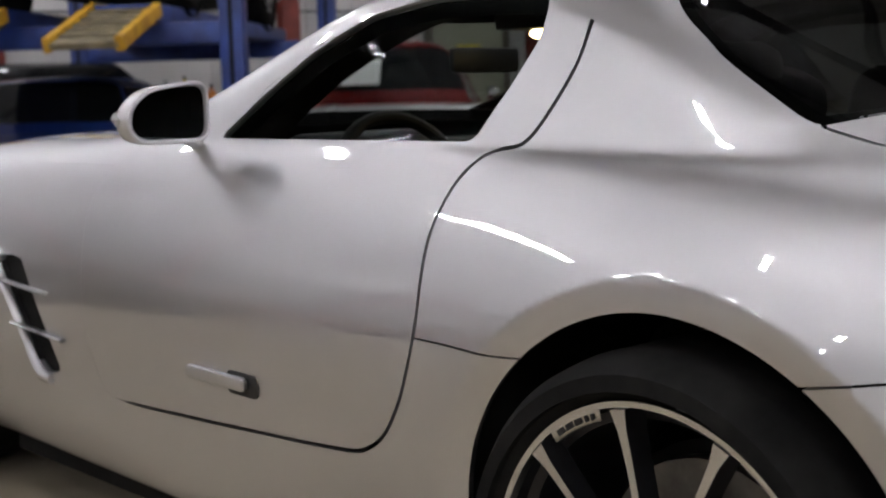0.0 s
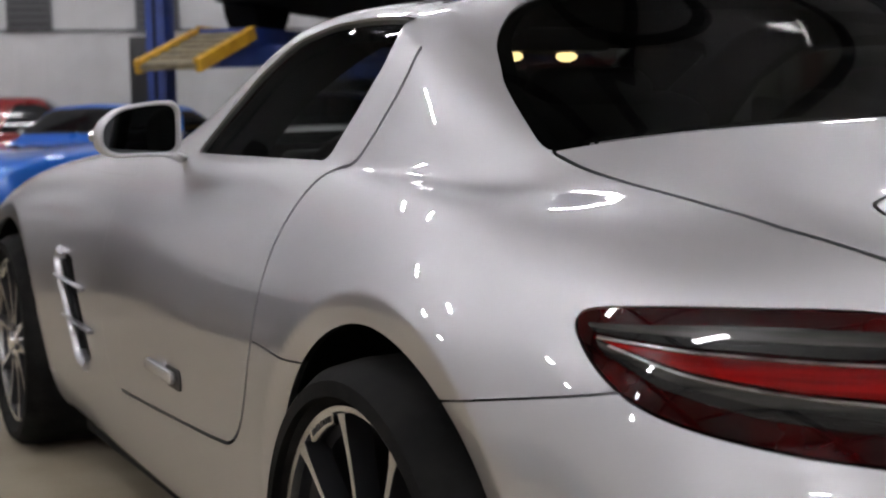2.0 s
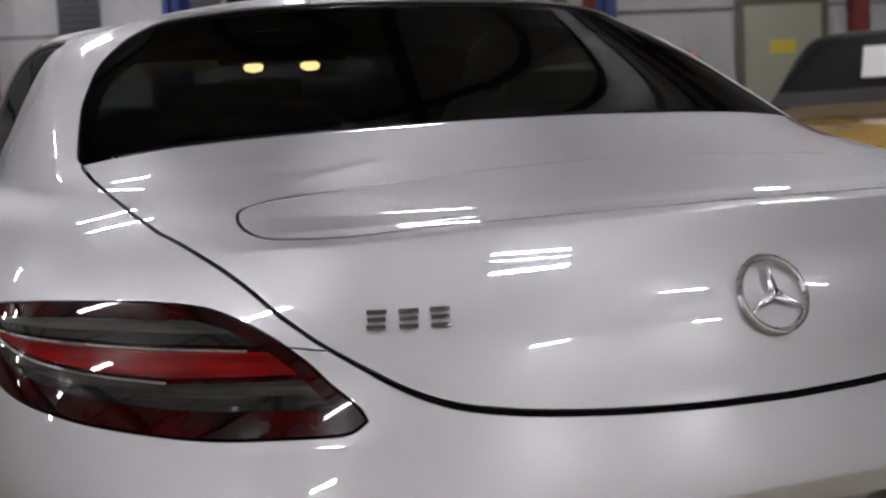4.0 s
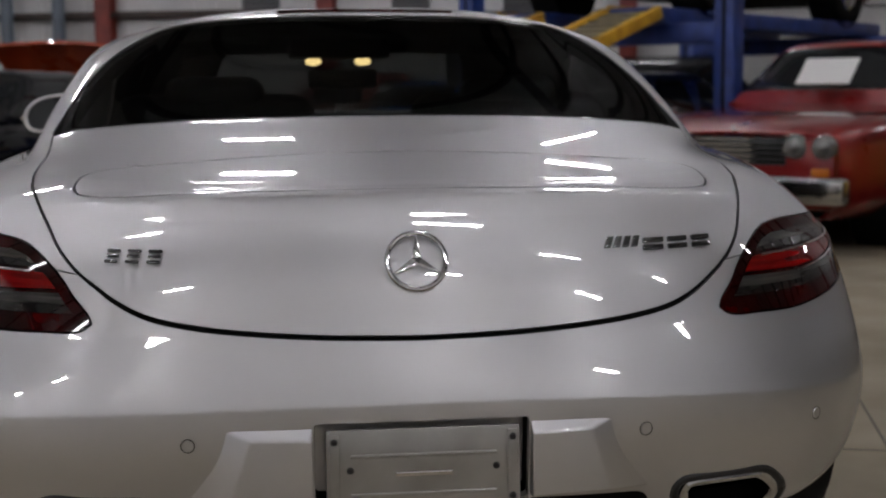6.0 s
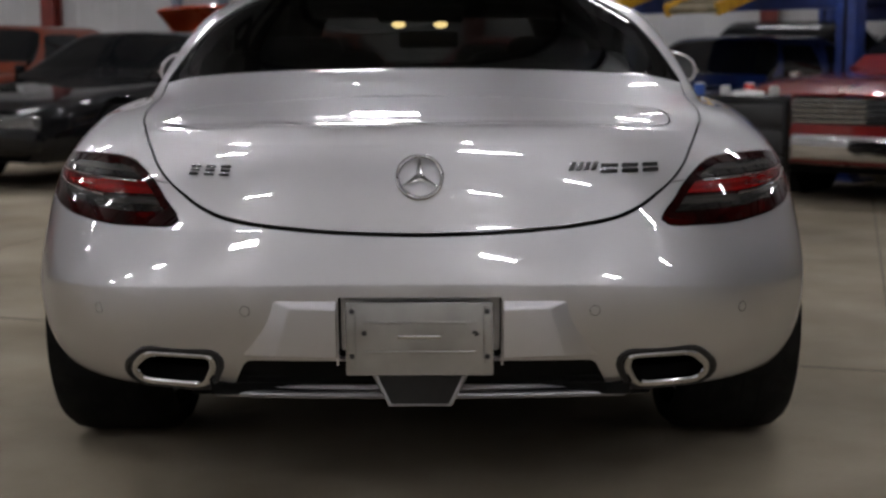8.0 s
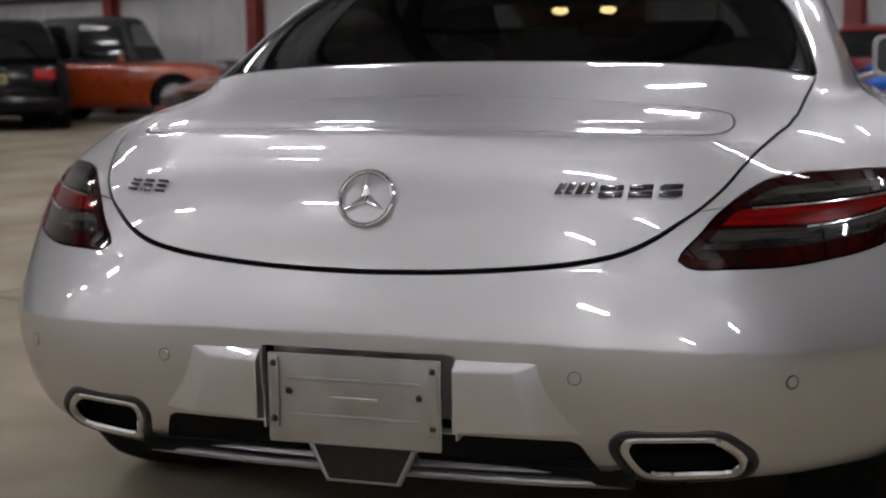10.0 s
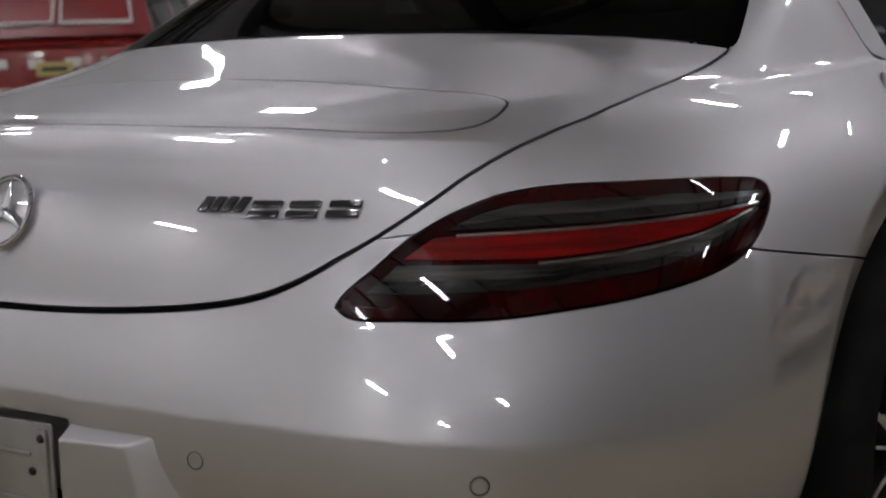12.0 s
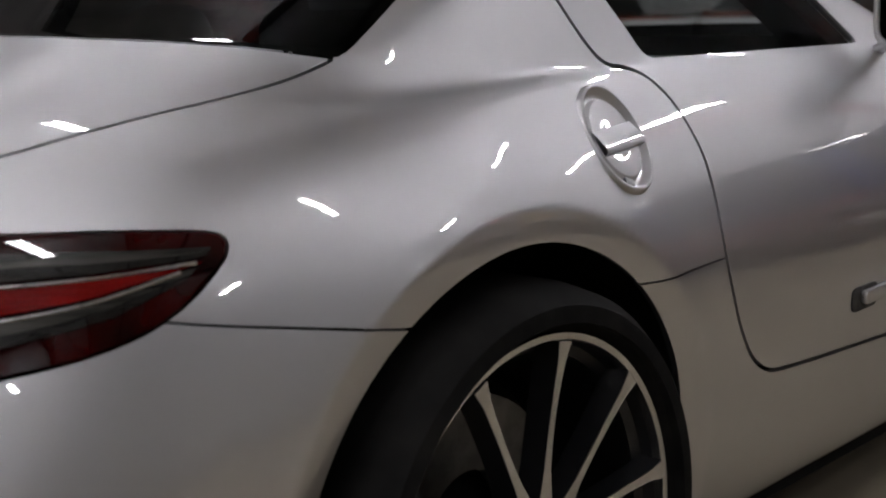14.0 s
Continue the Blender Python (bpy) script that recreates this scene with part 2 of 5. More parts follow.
def signed(p, outline):
    """Distance from a flat outline, above nought within."""
    a = np.asarray(outline, float)
    b = np.roll(a, -1, axis=0)
    best, odd = np.full(len(p), 1e9), np.zeros(len(p), bool)
    for s, e in zip(a, b):
        d = e - s
        w = np.clip(((p - s) @ d) / max(d @ d, 1e-12), 0, 1)
        best = np.minimum(best, np.linalg.norm(p - s - w[:, None] * d, axis=1))
        if s[1] != e[1]:
            odd ^= ((s[1] > p[:, 1]) != (e[1] > p[:, 1])) & (p[:, 0] < s[0] + (p[:, 1] - s[1]) * d[0] / d[1])
    return np.where(odd, best, -best)


def skin_mesh(name, m, mat, parent, label="", sides=(1,), thick=.014, lift=0.0, flat=False):
    """Links a sheet as a panel with thickness, on the right (1), the left (-1) or both sides in one mesh."""
    pts, nrms, tris = [], [], []
    x, t = m
    e = np.sort(np.vstack([t[:, [0, 1]], t[:, [1, 2]], t[:, [2, 0]]]), axis=1)
    raw = np.vstack([t[:, [0, 1]], t[:, [1, 2]], t[:, [2, 0]]])
    _, first, times = np.unique(e, axis=0, return_index=True, return_counts=True)
    rim = raw[first[times == 1]]
    rim = rim[~((np.abs(x[rim[:, 0], 0]) < 1e-4) & (np.abs(x[rim[:, 1], 0]) < 1e-4))]
    for s in sides:
        flip = np.array([s, 1, 1])
        base = sum(len(q) for q in pts)
        p, n = x[:, :3] + np.reshape(lift, (-1, 1)) * x[:, 3:6], x[:, 3:6]
        pts.append(p * flip)
        nrms.append(n * flip)
        tris.append((t if s > 0 else t[:, ::-1]) + base)
        if len(rim) and thick:
            base += len(p)
            a, b = rim[:, 0], rim[:, 1]
            quad = np.stack([p[a], p[b], p[b] - thick * n[b], p[a] - thick * n[a]], 1)
            side = np.cross(p[b] - p[a], n[a])
            side /= np.maximum(np.linalg.norm(side, axis=1, keepdims=True), 1e-9)
            pts.append(quad.reshape(-1, 3) * flip)
            nrms.append(np.repeat(side, 4, axis=0) * flip)
            k = np.arange(len(rim)) * 4 + base
            q = np.vstack([np.c_[k, k + 3, k + 2], np.c_[k, k + 2, k + 1]])
            tris.append(q if s > 0 else q[:, ::-1])
    pts, nrms, tris = np.vstack(pts), np.vstack(nrms), np.vstack(tris)
    me = bpy.data.meshes.new(name)
    me.from_pydata(pts.tolist(), [], tris.tolist())
    if not flat:
        for f in me.polygons:
            f.use_smooth = True
        me.normals_split_custom_set_from_vertices(nrms.tolist())
    me.materials.append(mat)
    ob = new(name, me)
    ob.parent = parent
    return tagged(ob, label)

# ---- body surface of the coupe: design lines from sill to roof, rear centre to nose ----
LINES = [
    [(0, 0, -.80, .29), (2, .50, -.74, .29), (4, .72, -.55, .27), (6, .80, -.25, .20), (8, .80, .4, .17), (11, .78, 1.9, .17), (13, .80, 2.68, .17), (15, .70, 3.3, .18), (17, 0, 3.5, .18)],
    [(0, 0, -.955, .295), (1, .30, -.945, .295), (2, .55, -.90, .295), (3, .71, -.79, .285), (4, .80, -.62, .27), (5, .845, -.48, .245), (6, .88, -.25, .22), (7, .90, 0, .20), (8, .875, .4, .19), (9, .865, .9, .185), (11, .85, 1.9, .185), (13, .88, 2.68, .2), (15, .78, 3.3, .2), (16, .45, 3.52, .2), (17, 0, 3.6, .2)],
    [(0, 0, -1.0, .42), (1, .30, -.99, .42), (2, .55, -.945, .42), (3, .73, -.85, .41), (4, .86, -.68, .40), (5, .92, -.5, .38), (6, .94, -.25, .35), (7, .94, 0, .33), (8, .91, .4, .31), (9, .895, .9, .30), (11, .875, 1.9, .30), (12, .895, 2.3, .32), (13, .92, 2.68, .33), (14, .90, 3.0, .34), (15, .82, 3.33, .35), (16, .48, 3.56, .36), (17, 0, 3.64, .36)],
    [(0, 0, -1.01, .53), (1, .30, -1.0, .53), (2, .55, -.955, .525), (3, .73, -.865, .52), (4, .87, -.69, .52), (5, .932, -.5, .51), (6, .955, -.25, .50), (7, .957, 0, .50), (8, .925, .4, .49), (9, .905, .9, .47), (11, .885, 1.9, .45), (13, .935, 2.68, .48), (14, .92, 3.0, .50), (15, .84, 3.33, .5), (16, .50, 3.57, .5), (17, 0, 3.66, .5)],
    [(0, 0, -.985, .64), (1, .30, -.965, .645), (2, .53, -.912, .655), (3, .71, -.80, .665), (4, .84, -.645, .675), (5, .90, -.5, .68), (6, .952, -.25, .68), (7, .963, 0, .67), (8, .928, .4, .645), (9, .91, .9, .62), (11, .88, 1.9, .60), (13, .935, 2.68, .62), (14, .92, 3.0, .62), (15, .84, 3.3, .6), (16, .5, 3.54, .6), (17, 0, 3.63, .6)],
    [(0, 0, -.965, .72), (1, .30, -.938, .725), (2, .52, -.882, .735), (3, .70, -.755, .75), (4, .82, -.605, .76), (5, .875, -.49, .765), (6, .925, -.25, .765), (7, .94, 0, .76), (8, .90, .4, .745), (9, .88, .9, .74), (11, .865, 1.9, .73), (13, .915, 2.68, .75), (14, .89, 3.0, .73), (15, .80, 3.25, .70), (16, .48, 3.48, .68), (17, 0, 3.56, .68)],
    [(0, 0, -.945, .80), (1, .30, -.91, .80), (2, .50, -.85, .805), (3, .67, -.70, .815), (4, .785, -.55, .825), (5, .84, -.43, .83), (6, .88, -.22, .84), (7, .895, 0, .84), (8, .86, .4, .83), (9, .845, .9, .825), (11, .83, 1.9, .815), (13, .86, 2.68, .83), (14, .82, 2.98, .80), (15, .70, 3.2, .77), (16, .42, 3.36, .75), (17, 0, 3.42, .74)],
    [(0, 0, -.875, .877), (1, .30, -.83, .877), (2, .50, -.74, .879), (3, .62, -.60, .886), (4, .72, -.45, .886), (5, .785, -.32, .885), (6, .82, -.15, .895), (7, .835, .05, .90), (8, .81, .4, .90), (9, .79, .9, .895), (11, .77, 1.8, .885), (12, .76, 2.2, .885), (13, .75, 2.6, .88), (14, .68, 2.85, .86), (15, .55, 3.0, .84), (16, .32, 3.1, .83), (17, 0, 3.14, .83)],
    [(0, 0, -.60, .935), (1, .30, -.57, .93), (2, .50, -.50, .928), (3, .60, -.38, .927), (4, .68, -.27, .920), (5, .735, -.17, .91), (6, .765, -.02, .912), (7, .782, .15, .918), (8, .782, .45, .925), (9, .762, .9, .925), (10, .75, 1.4, .925), (11, .72, 1.85, .92), (12, .66, 2.1, .925), (13, .60, 2.35, .93), (14, .5, 2.5, .935), (15, .38, 2.55, .935), (16, .2, 2.58, .94), (17, 0, 2.6, .94)],
    [(0, 0, -.27, .998), (1, .30, -.25, .992), (2, .52, -.20, .98), (3, .66, -.14, .965), (4, .715, -.07, .955), (5, .74, .02, .952), (6, .752, .12, .95), (7, .76, .25, .95), (8, .76, .5, .95), (9, .75, .9, .95), (10, .733, 1.35, .95), (11, .66, 1.65, .95), (12, .56, 1.77, .955), (13, .45, 1.83, .96), (15, .22, 1.88, .965), (17, 0, 1.9, .965)],
    [(0, 0, -.105, 1.088), (1, .300, -.09, 1.083), (2, .540, -.02, 1.072), (3, .655, .08, 1.06), (4, .692, .13, 1.055), (5, .705, .18, 1.055), (6, .710, .24, 1.055), (7, .714, .32, 1.058), (8, .718, .5, 1.06), (9, .708, .85, 1.065), (10, .688, 1.2, 1.06), (11, .60, 1.4, 1.06), (12, .51, 1.48, 1.06), (13, .42, 1.53, 1.06), (15, .20, 1.57, 1.065), (17, 0, 1.58, 1.065)],
    [(0, 0, .02, 1.168), (1, .290, .04, 1.165), (2, .520, .14, 1.153), (3, .628, .26, 1.147), (4, .648, .33, 1.145), (5, .654, .36, 1.147), (6, .656, .40, 1.15), (7, .658, .45, 1.155), (8, .660, .58, 1.165), (9, .658, .8, 1.17), (10, .632, 1.02, 1.16), (11, .53, 1.15, 1.155), (12, .46, 1.2, 1.155), (13, .38, 1.24, 1.155), (15, .18, 1.27, 1.16), (17, 0, 1.28, 1.16)],
    [(0, 0, .14, 1.233), (1, .280, .16, 1.230), (2, .475, .26, 1.217), (3, .565, .40, 1.200), (5, .600, .50, 1.2), (7, .605, .57, 1.205), (8, .606, .66, 1.21), (9, .605, .8, 1.214), (10, .572, .93, 1.208), (11, .47, .98, 1.203), (13, .33, 1.05, 1.208), (15, .15, 1.08, 1.212), (17, 0, 1.09, 1.213)],
    [(0, 0, .38, 1.262), (2, .280, .43, 1.257), (5, .360, .65, 1.24), (8, .370, .73, 1.243), (11, .300, .85, 1.24), (14, .12, .92, 1.242), (17, 0, .93, 1.243)],
    [(0, 0, .68, 1.272), (8, 0, .74, 1.272), (17, 0, .8, 1.258)],
]


FAIR_V, FAIR_U = 2200.0, 1600.0


def fair(t, p, at, stiff=40.0):
    """A fair curve that passes close to the points p at t, sampled at the even values at."""
    t, p, n = np.asarray(t, float), np.asarray(p, float), len(at)
    step = at[1] - at[0]
    a, b = np.zeros((n, n)), np.zeros((n, 3))
    for k, q in zip(t, p):
        i = min(int(round((k - at[0]) / step)), n - 1)
        w = 1e4 if i in (0, n - 1) else 1.0
        a[i, i] += w
        b[i] += w * q
    d = np.diff(np.eye(n), 3, axis=0)
    return np.linalg.solve(a + stiff * d.T @ d, b)


def glide(p, steps):
    """A centripetal Catmull-Rom curve through the points p, with that many steps in each span."""
    p = np.vstack([2 * p[0] - p[1], p, 2 * p[-1] - p[-2]])
    out, marks = [], []
    for i in range(1, len(p) - 2):
        q = p[i - 1:i + 3]
        d = np.maximum(np.sqrt(np.linalg.norm(np.diff(q, axis=0), axis=1)), .05)
        t = np.concatenate([[0], np.cumsum(d)])
        s = np.linspace(t[1], t[2], steps[i - 1], endpoint=False)[:, None]
        if i == len(p) - 3:
            s = np.vstack([s, [[t[2]]]])
        a = [(t[k + 1] - s) / (t[k + 1] - t[k]) * q[k] + (s - t[k]) / (t[k + 1] - t[k]) * q[k + 1] for k in range(3)]
        b = [(t[k + 2] - s) / (t[k + 2] - t[k]) * a[k] + (s - t[k]) / (t[k + 2] - t[k]) * a[k + 1] for k in range(2)]
        out.append((t[2] - s) / (t[2] - t[1]) * b[0] + (s - t[1]) / (t[2] - t[1]) * b[1])
        marks.append(i - 1 + (s[:, 0] - t[1]) / (t[2] - t[1]))
    return np.vstack(out), np.concatenate(marks)


def finer(g, marks, parts):
    """Cubic steps put in along the first axis, that many to each span."""
    at = np.concatenate([i + np.arange(k) / k for i, k in enumerate(parts)] + [[len(marks) - 1]])
    i = np.minimum(at.astype(int), len(marks) - 2)
    t = (at - i)[:, None, None]
    p = np.concatenate([[2 * g[0] - g[1]], g, [2 * g[-1] - g[-2]]])
    a, b, c, d = p[i], p[i + 1], p[i + 2], p[i + 3]
    out = b + t / 2 * (c - a + t * (2 * a - 5 * b + 4 * c - d + t * (3 * (b - c) + d - a)))
    return out, np.interp(at, np.arange(len(marks)), marks)


def skin():
    """The half body as a grid: places, and each vertex's line (v) and column (u)."""
    per = 12
    u = np.linspace(0, 17, 17 * per + 1)
    rows = np.stack([fair([k[0] for k in r], [k[1:] for k in r], u) for r in LINES])
    steps = [6, 8, 8, 10, 8, 6, 8, 12, 14, 10, 8, 8, 8, 6]
    cols = [glide(rows[:, j], steps) for j in range(len(u))]
    g = np.stack([c[0] for c in cols], 1)
    v = cols[0][1]
    g[:, 0, 0] = g[:, -1, 0] = 0
    for _ in range(45):
        s = g.copy()
        s[1:-1] += .5 * ((g[:-2] + g[2:]) / 2 - g[1:-1]) * .6
        s[:, 1:-1] += .5 * ((g[:, :-2] + g[:, 2:]) / 2 - g[:, 1:-1]) * .6
        s[0], s[-1] = g[0], g[-1]
        for j, k in ((0, 1), (-1, -2)):
            s[:, j, 1:] += .3 * (g[:, k, 1:] - g[:, j, 1:])
            s[:, j, 0] = 0
        g = s
    # a crease where the boot lid meets the rear window
    lo, mid, hi = (int(np.argmin(abs(v - k))) for k in (8.0, 9.0, 9.7))
    w = np.clip((4.2 - u) / .8, 0, 1)[:, None]
    base = g.copy()
    for a, b in ((lo, mid), (mid, hi)):
        end, far, near = (a, b, a - 2) if a == lo else (b, a, b + 2)
        slope = (base[end] - base[near]) / (end - near) * (far - end)
        for i in range(a + 1, b):
            t = (i - end) / (far - end)
            g[i] = base[i] * (1 - w) + w * (base[end] + slope * t + (base[far] - base[end] - slope) * t * t)
    for _ in range(3):
        s = g.copy()
        for i in [*range(lo - 5, mid - 2), *range(mid + 3, hi + 6)]:
            s[i] += .5 * ((g[i - 1] + g[i + 1]) / 2 - g[i])
        s[:, [0, -1], 0] = 0
        g = s
    # fairing, which keeps that crease
    keep = np.ones((len(v), len(u), 1))
    keep[[0, 1, -2, -1]] = 0
    keep[mid - 1:mid + 2, u < 4.4] = 0
    keep[:, [0, 1, -2, -1]] = 0
    for _ in range(140):
        s = np.zeros_like(g)
        for ax in (0, 1):
            d = -6 * g
            for k, c in ((1, 4), (2, -1)):
                d += c * (np.roll(g, k, ax) + np.roll(g, -k, ax))
            s += .03 * d
        g = g + keep * s
    # long-wave fairing along both ways, with that crease left in
    crease = np.clip((4.6 - u) / .6, 0, 1)[None, :, None]

    def relax(p, stiff):
        n = len(p)
        d = np.diff(np.eye(n), 3, axis=0)
        hold = np.ones(n)
        hold[[0, -1]] = 1e3
        return np.linalg.solve(np.diag(hold) + stiff * d.T @ d, (hold[:, None] * p.reshape(n, -1))).reshape(p.shape)

    wide = np.concatenate([g[:, 36:0:-1] * [-1, 1, 1], g, g[:, -2:-38:-1] * [-1, 1, 1]], 1)
    whole, split = relax(wide, FAIR_V), np.concatenate([relax(wide[:mid + 1], FAIR_V)[:-1], relax(wide[mid:], FAIR_V)])
    blend = np.pad(crease, ((0, 0), (36, 36), (0, 0)), mode="symmetric")
    wide = blend * split + (1 - blend) * whole
    g = relax(wide.transpose(1, 0, 2), FAIR_U).transpose(1, 0, 2)[:, 36:-36]
    g[:, [0, -1], 0] = 0
    # the rear window drawn taut between its borders, the deck a little
    for low, high, side, much in ((9.04, 11.85, 3.0, .75), (7.35, 8.93, 3.3, .5)):
        rows = np.where((v > low) & (v < high))[0]
        cols_ = np.where(u < side)[0]
        flat = g.copy()
        block = np.ix_(rows, cols_[1:])
        for _ in range(400):
            avg = (np.roll(flat, 1, 0) + np.roll(flat, -1, 0) + np.roll(flat, 1, 1) + np.roll(flat, -1, 1)) / 4
            flat[block] = avg[block]
            flat[rows, 0] = flat[rows, 1] * [0, 1, 1]
        g = g + much * np.clip((side - u) / .9, 0, 1)[:, None] * (flat - g)
    # a finer grid, for crisp edges
    g, v = finer(g, v, np.where((v > 2.6) & (v < 4.2) | (v > 6.4) & (v < 7.5), 4, np.where(v < 6, 2, 1))[:-1])
    g, u = (q.transpose(1, 0, 2) if q.ndim == 3 else q for q in finer(g.transpose(1, 0, 2), u, np.where(u < 10, 2, 1)[:-1]))
    # the sharp trailing edge of the boot lid
    arc = np.concatenate([np.zeros((1, len(u))), np.cumsum(np.linalg.norm(np.diff(g, axis=0), axis=2), axis=0)])
    edge = np.interp(u, [0, 1.2, 2.4, 3], [7.03, 6.97, 6.72, 6.6])
    for j in np.where(u < 3)[0]:
        d = arc[:, j] - np.interp(edge[j], v, arc[:, j])
        rise = .0080 * np.clip((3 - u[j]) / .8, 0, 1) * np.interp(d, [-.055, 0, .05], [0, 1, 0])
        g[:, j, 1:] += rise[:, None] * [-.6, .8]
    # the swage line round the rear bumper
    arc = np.concatenate([np.zeros((1, len(u))), np.cumsum(np.linalg.norm(np.diff(g, axis=0), axis=2), axis=0)])
    out = np.stack([np.gradient(g[..., 1], axis=1), -np.gradient(g[..., 0], axis=1)], -1)
    out /= np.maximum(np.linalg.norm(out, axis=2, keepdims=True), 1e-6)
    for j in np.where(u < 4.9)[0]:
        low = np.interp(3.3, v, g[:, j, 0])
        d = arc[:, j] - np.interp(.563 - .05 * low ** 2, g[v < 6, j, 2], arc[v < 6, j])
        rise = .0115 * np.clip((4.9 - u[j]) / 1.6, 0, 1) * np.interp(d, [-.11, 0, .12], [0, 1, 0])
        g[:, j, :2] += rise[:, None] * out[:, j]
    g[:, 0, 0] = 0
    # flared lips round the wheel openings
    for y, z, r in ((-.035, .34, .392), (2.66, .335, .385)):
        d = np.hypot(g[..., 1] - y, g[..., 2] - z) - r
        near = (g[..., 0] > .6) & (v[:, None] < 6.8)
        bend = np.interp(d, [-.05, .045, .05, .11], [-.031, .002, .002, 0])
        g[..., 0] += np.where(near, bend, 0)
    return g, u, v

# ---- the hall ----
HALL = pose(0, 0, 0, 0, 0, -16.7)
WX0, WX1, WY0, WY1, HIGH = -24.0, 18.0, -9.0, 14.4, 7.0

CONCRETE = material("polished_concrete", (.36, .32, .26), .7, spec=.12)
tint(CONCRETE, (.22, .187, .135), (.38, .33, .25), 1.4, 12, .32, .68)
rough_noise(CONCRETE, 1.7, .55, .85, 8)
bump(CONCRETE, 25, .06, .004)
WALL_MAT = material("white_metal_siding", (.66, .66, .65), .55)
tint(WALL_MAT, (.46, .46, .46), (.57, .57, .57), 1.3)
# The same siding lightened, so that it throws more light on the car
BRIGHT_WALL = material("lightened_white_siding", (.80, .80, .80), .5)
tint(BRIGHT_WALL, (.84, .84, .84), (.90, .90, .90), 1.3)
CEIL_MAT = material("white_roof_insulation", (.6, .6, .6), .8)
tint(CEIL_MAT, (.46, .46, .47), (.58, .58, .59), 2.0)
RED_STEEL = material("red_oxide_steel", (.17, .022, .016), .5)
tint(RED_STEEL, (.13, .018, .013), (.22, .032, .022), 6)
STEEL = material("painted_roof_steel", (.10, .10, .105), .5)
TUBE_GLOW = material("fluorescent_tube_glow", (.985, .97, 1.01), .4, emit=146.0)
GATE_GREY = material("grey_door_paint", (.66, .66, .67), .5)
tint(GATE_GREY, (.62, .62, .63), (.70, .70, .70), 2.0)
GIRT = material("dark_brown_steel", (.035, .024, .02), .55)
tint(GIRT, (.025, .017, .014), (.05, .034, .028), 5)
PIPE = material("blue_grey_paint", (.12, .15, .19), .5)
tint(PIPE, (.10, .125, .16), (.15, .18, .22), 4)
FIXTURE = material("white_enamel", (.75, .75, .74), .4)
JOINT = material("floor_joint", (.10, .09, .075), .8)


def in_hall(ob):
    ob.matrix_basis = HALL @ ob.matrix_basis
    return ob


bm = box(WX0 - 2, WX1 + 2, WY0 - 2, WY1 + 2, -.2, 0)
floor = in_hall(link("floor", bm, CONCRETE))
tagged(floor, "polished beige concrete floor with stains", "floor", kind="structure")
jn = None
for k in range(-5, 4):
    jn = box(k * 4.6 + 1.3, k * 4.6 + 1.308, WY0, WY1, .0, .0015, bm=jn)
for k in range(-2, 3):
    jn = box(WX0, WX1, k * 4.9 + 1.0, k * 4.9 + 1.008, .0, .0016, bm=jn)
part("control_joint", jn, JOINT, floor, "sawn floor joints")


def siding(x0, x1, h, openings=()):
    """A wall of ribbed metal sheet in the x-z plane, 0.12 m thick, ribs towards -y."""
    bm = box(x0, x1, 0, .12, 0, h)
    x = x0 + .1
    while x < x1 - .1:
        if not any(a - .1 < x < b + .1 for a, b in openings):
            box(x - .02, x + .02, -.018, .001, .12, h - .02, bm=bm)
        x += .305
    return bm


for name, m, x0, x1 in (("wall_north", pose(0, WY1, 0), WX0, WX1), ("wall_south", pose(0, WY0, 0, 0, 0, 180), -WX1, -WX0), ("wall_east", pose(WX1, 0, 0, 0, 0, -90), -WY1, -WY0), ("wall_west", pose(WX0, 0, 0, 0, 0, 90), WY0, WY1)):
    w = in_hall(tagged(link(name, siding(x0, x1, HIGH), WALL_MAT), "white ribbed metal siding wall", "wall", kind="structure"))
    w.matrix_basis = HALL @ m
    # extra brightness put into the colour of these two walls
    if name in ("wall_south", "wall_west"):
        w.data.materials[0] = BRIGHT_WALL
    part("girt", box(x0, x1, -.03, -.019, 2.03, 2.06), STEEL, w, "horizontal wall seam")
    part("base_rail", box(x0, x1, -.03, -.019, 0, .12), STEEL, w)
bm = None
for k in range(6):
    bm = box(-5.2, .2, -.03, .03, .02 + .56 * k, .565 + .56 * k, .012, 1, bm=bm)
gate = tagged(thing("door_2", "closed grey sectional overhead door", "door", HALL @ pose(0, WY0 + .08, 0)), kind="structure")
part("door_panel", bm, GATE_GREY, gate, "grey sectional panels")
part("track", box(-5.32, -5.2, -.02, .06, 0, 3.45, .01, 1), STEEL, gate)
part("track", box(.2, .32, -.02, .06, 0, 3.45, .01, 1), STEEL, gate)
ceiling = in_hall(tagged(link("ceiling", box(WX0 - .2, WX1 + .2, WY0 - .2, WY1 + .2, HIGH, HIGH + .2), CEIL_MAT), "white insulated roof deck over dark purlins", "ceiling", kind="structure"))


def column(x, y):
    c = thing("steel_column", "red oxide painted steel wall column", "column", HALL @ pose(x, y, 0), kind="structure")
    part("web", box(-.008, .008, -.10, .10, 0, HIGH), RED_STEEL, c)
    for s in (-1, 1):
        part("flange", box(-.11, .11, s * .10 - .01, s * .10 + .01, 0, HIGH), RED_STEEL, c)
    part("base_plate", box(-.16, .16, -.16, .16, 0, .02), RED_STEEL, c)
    return c


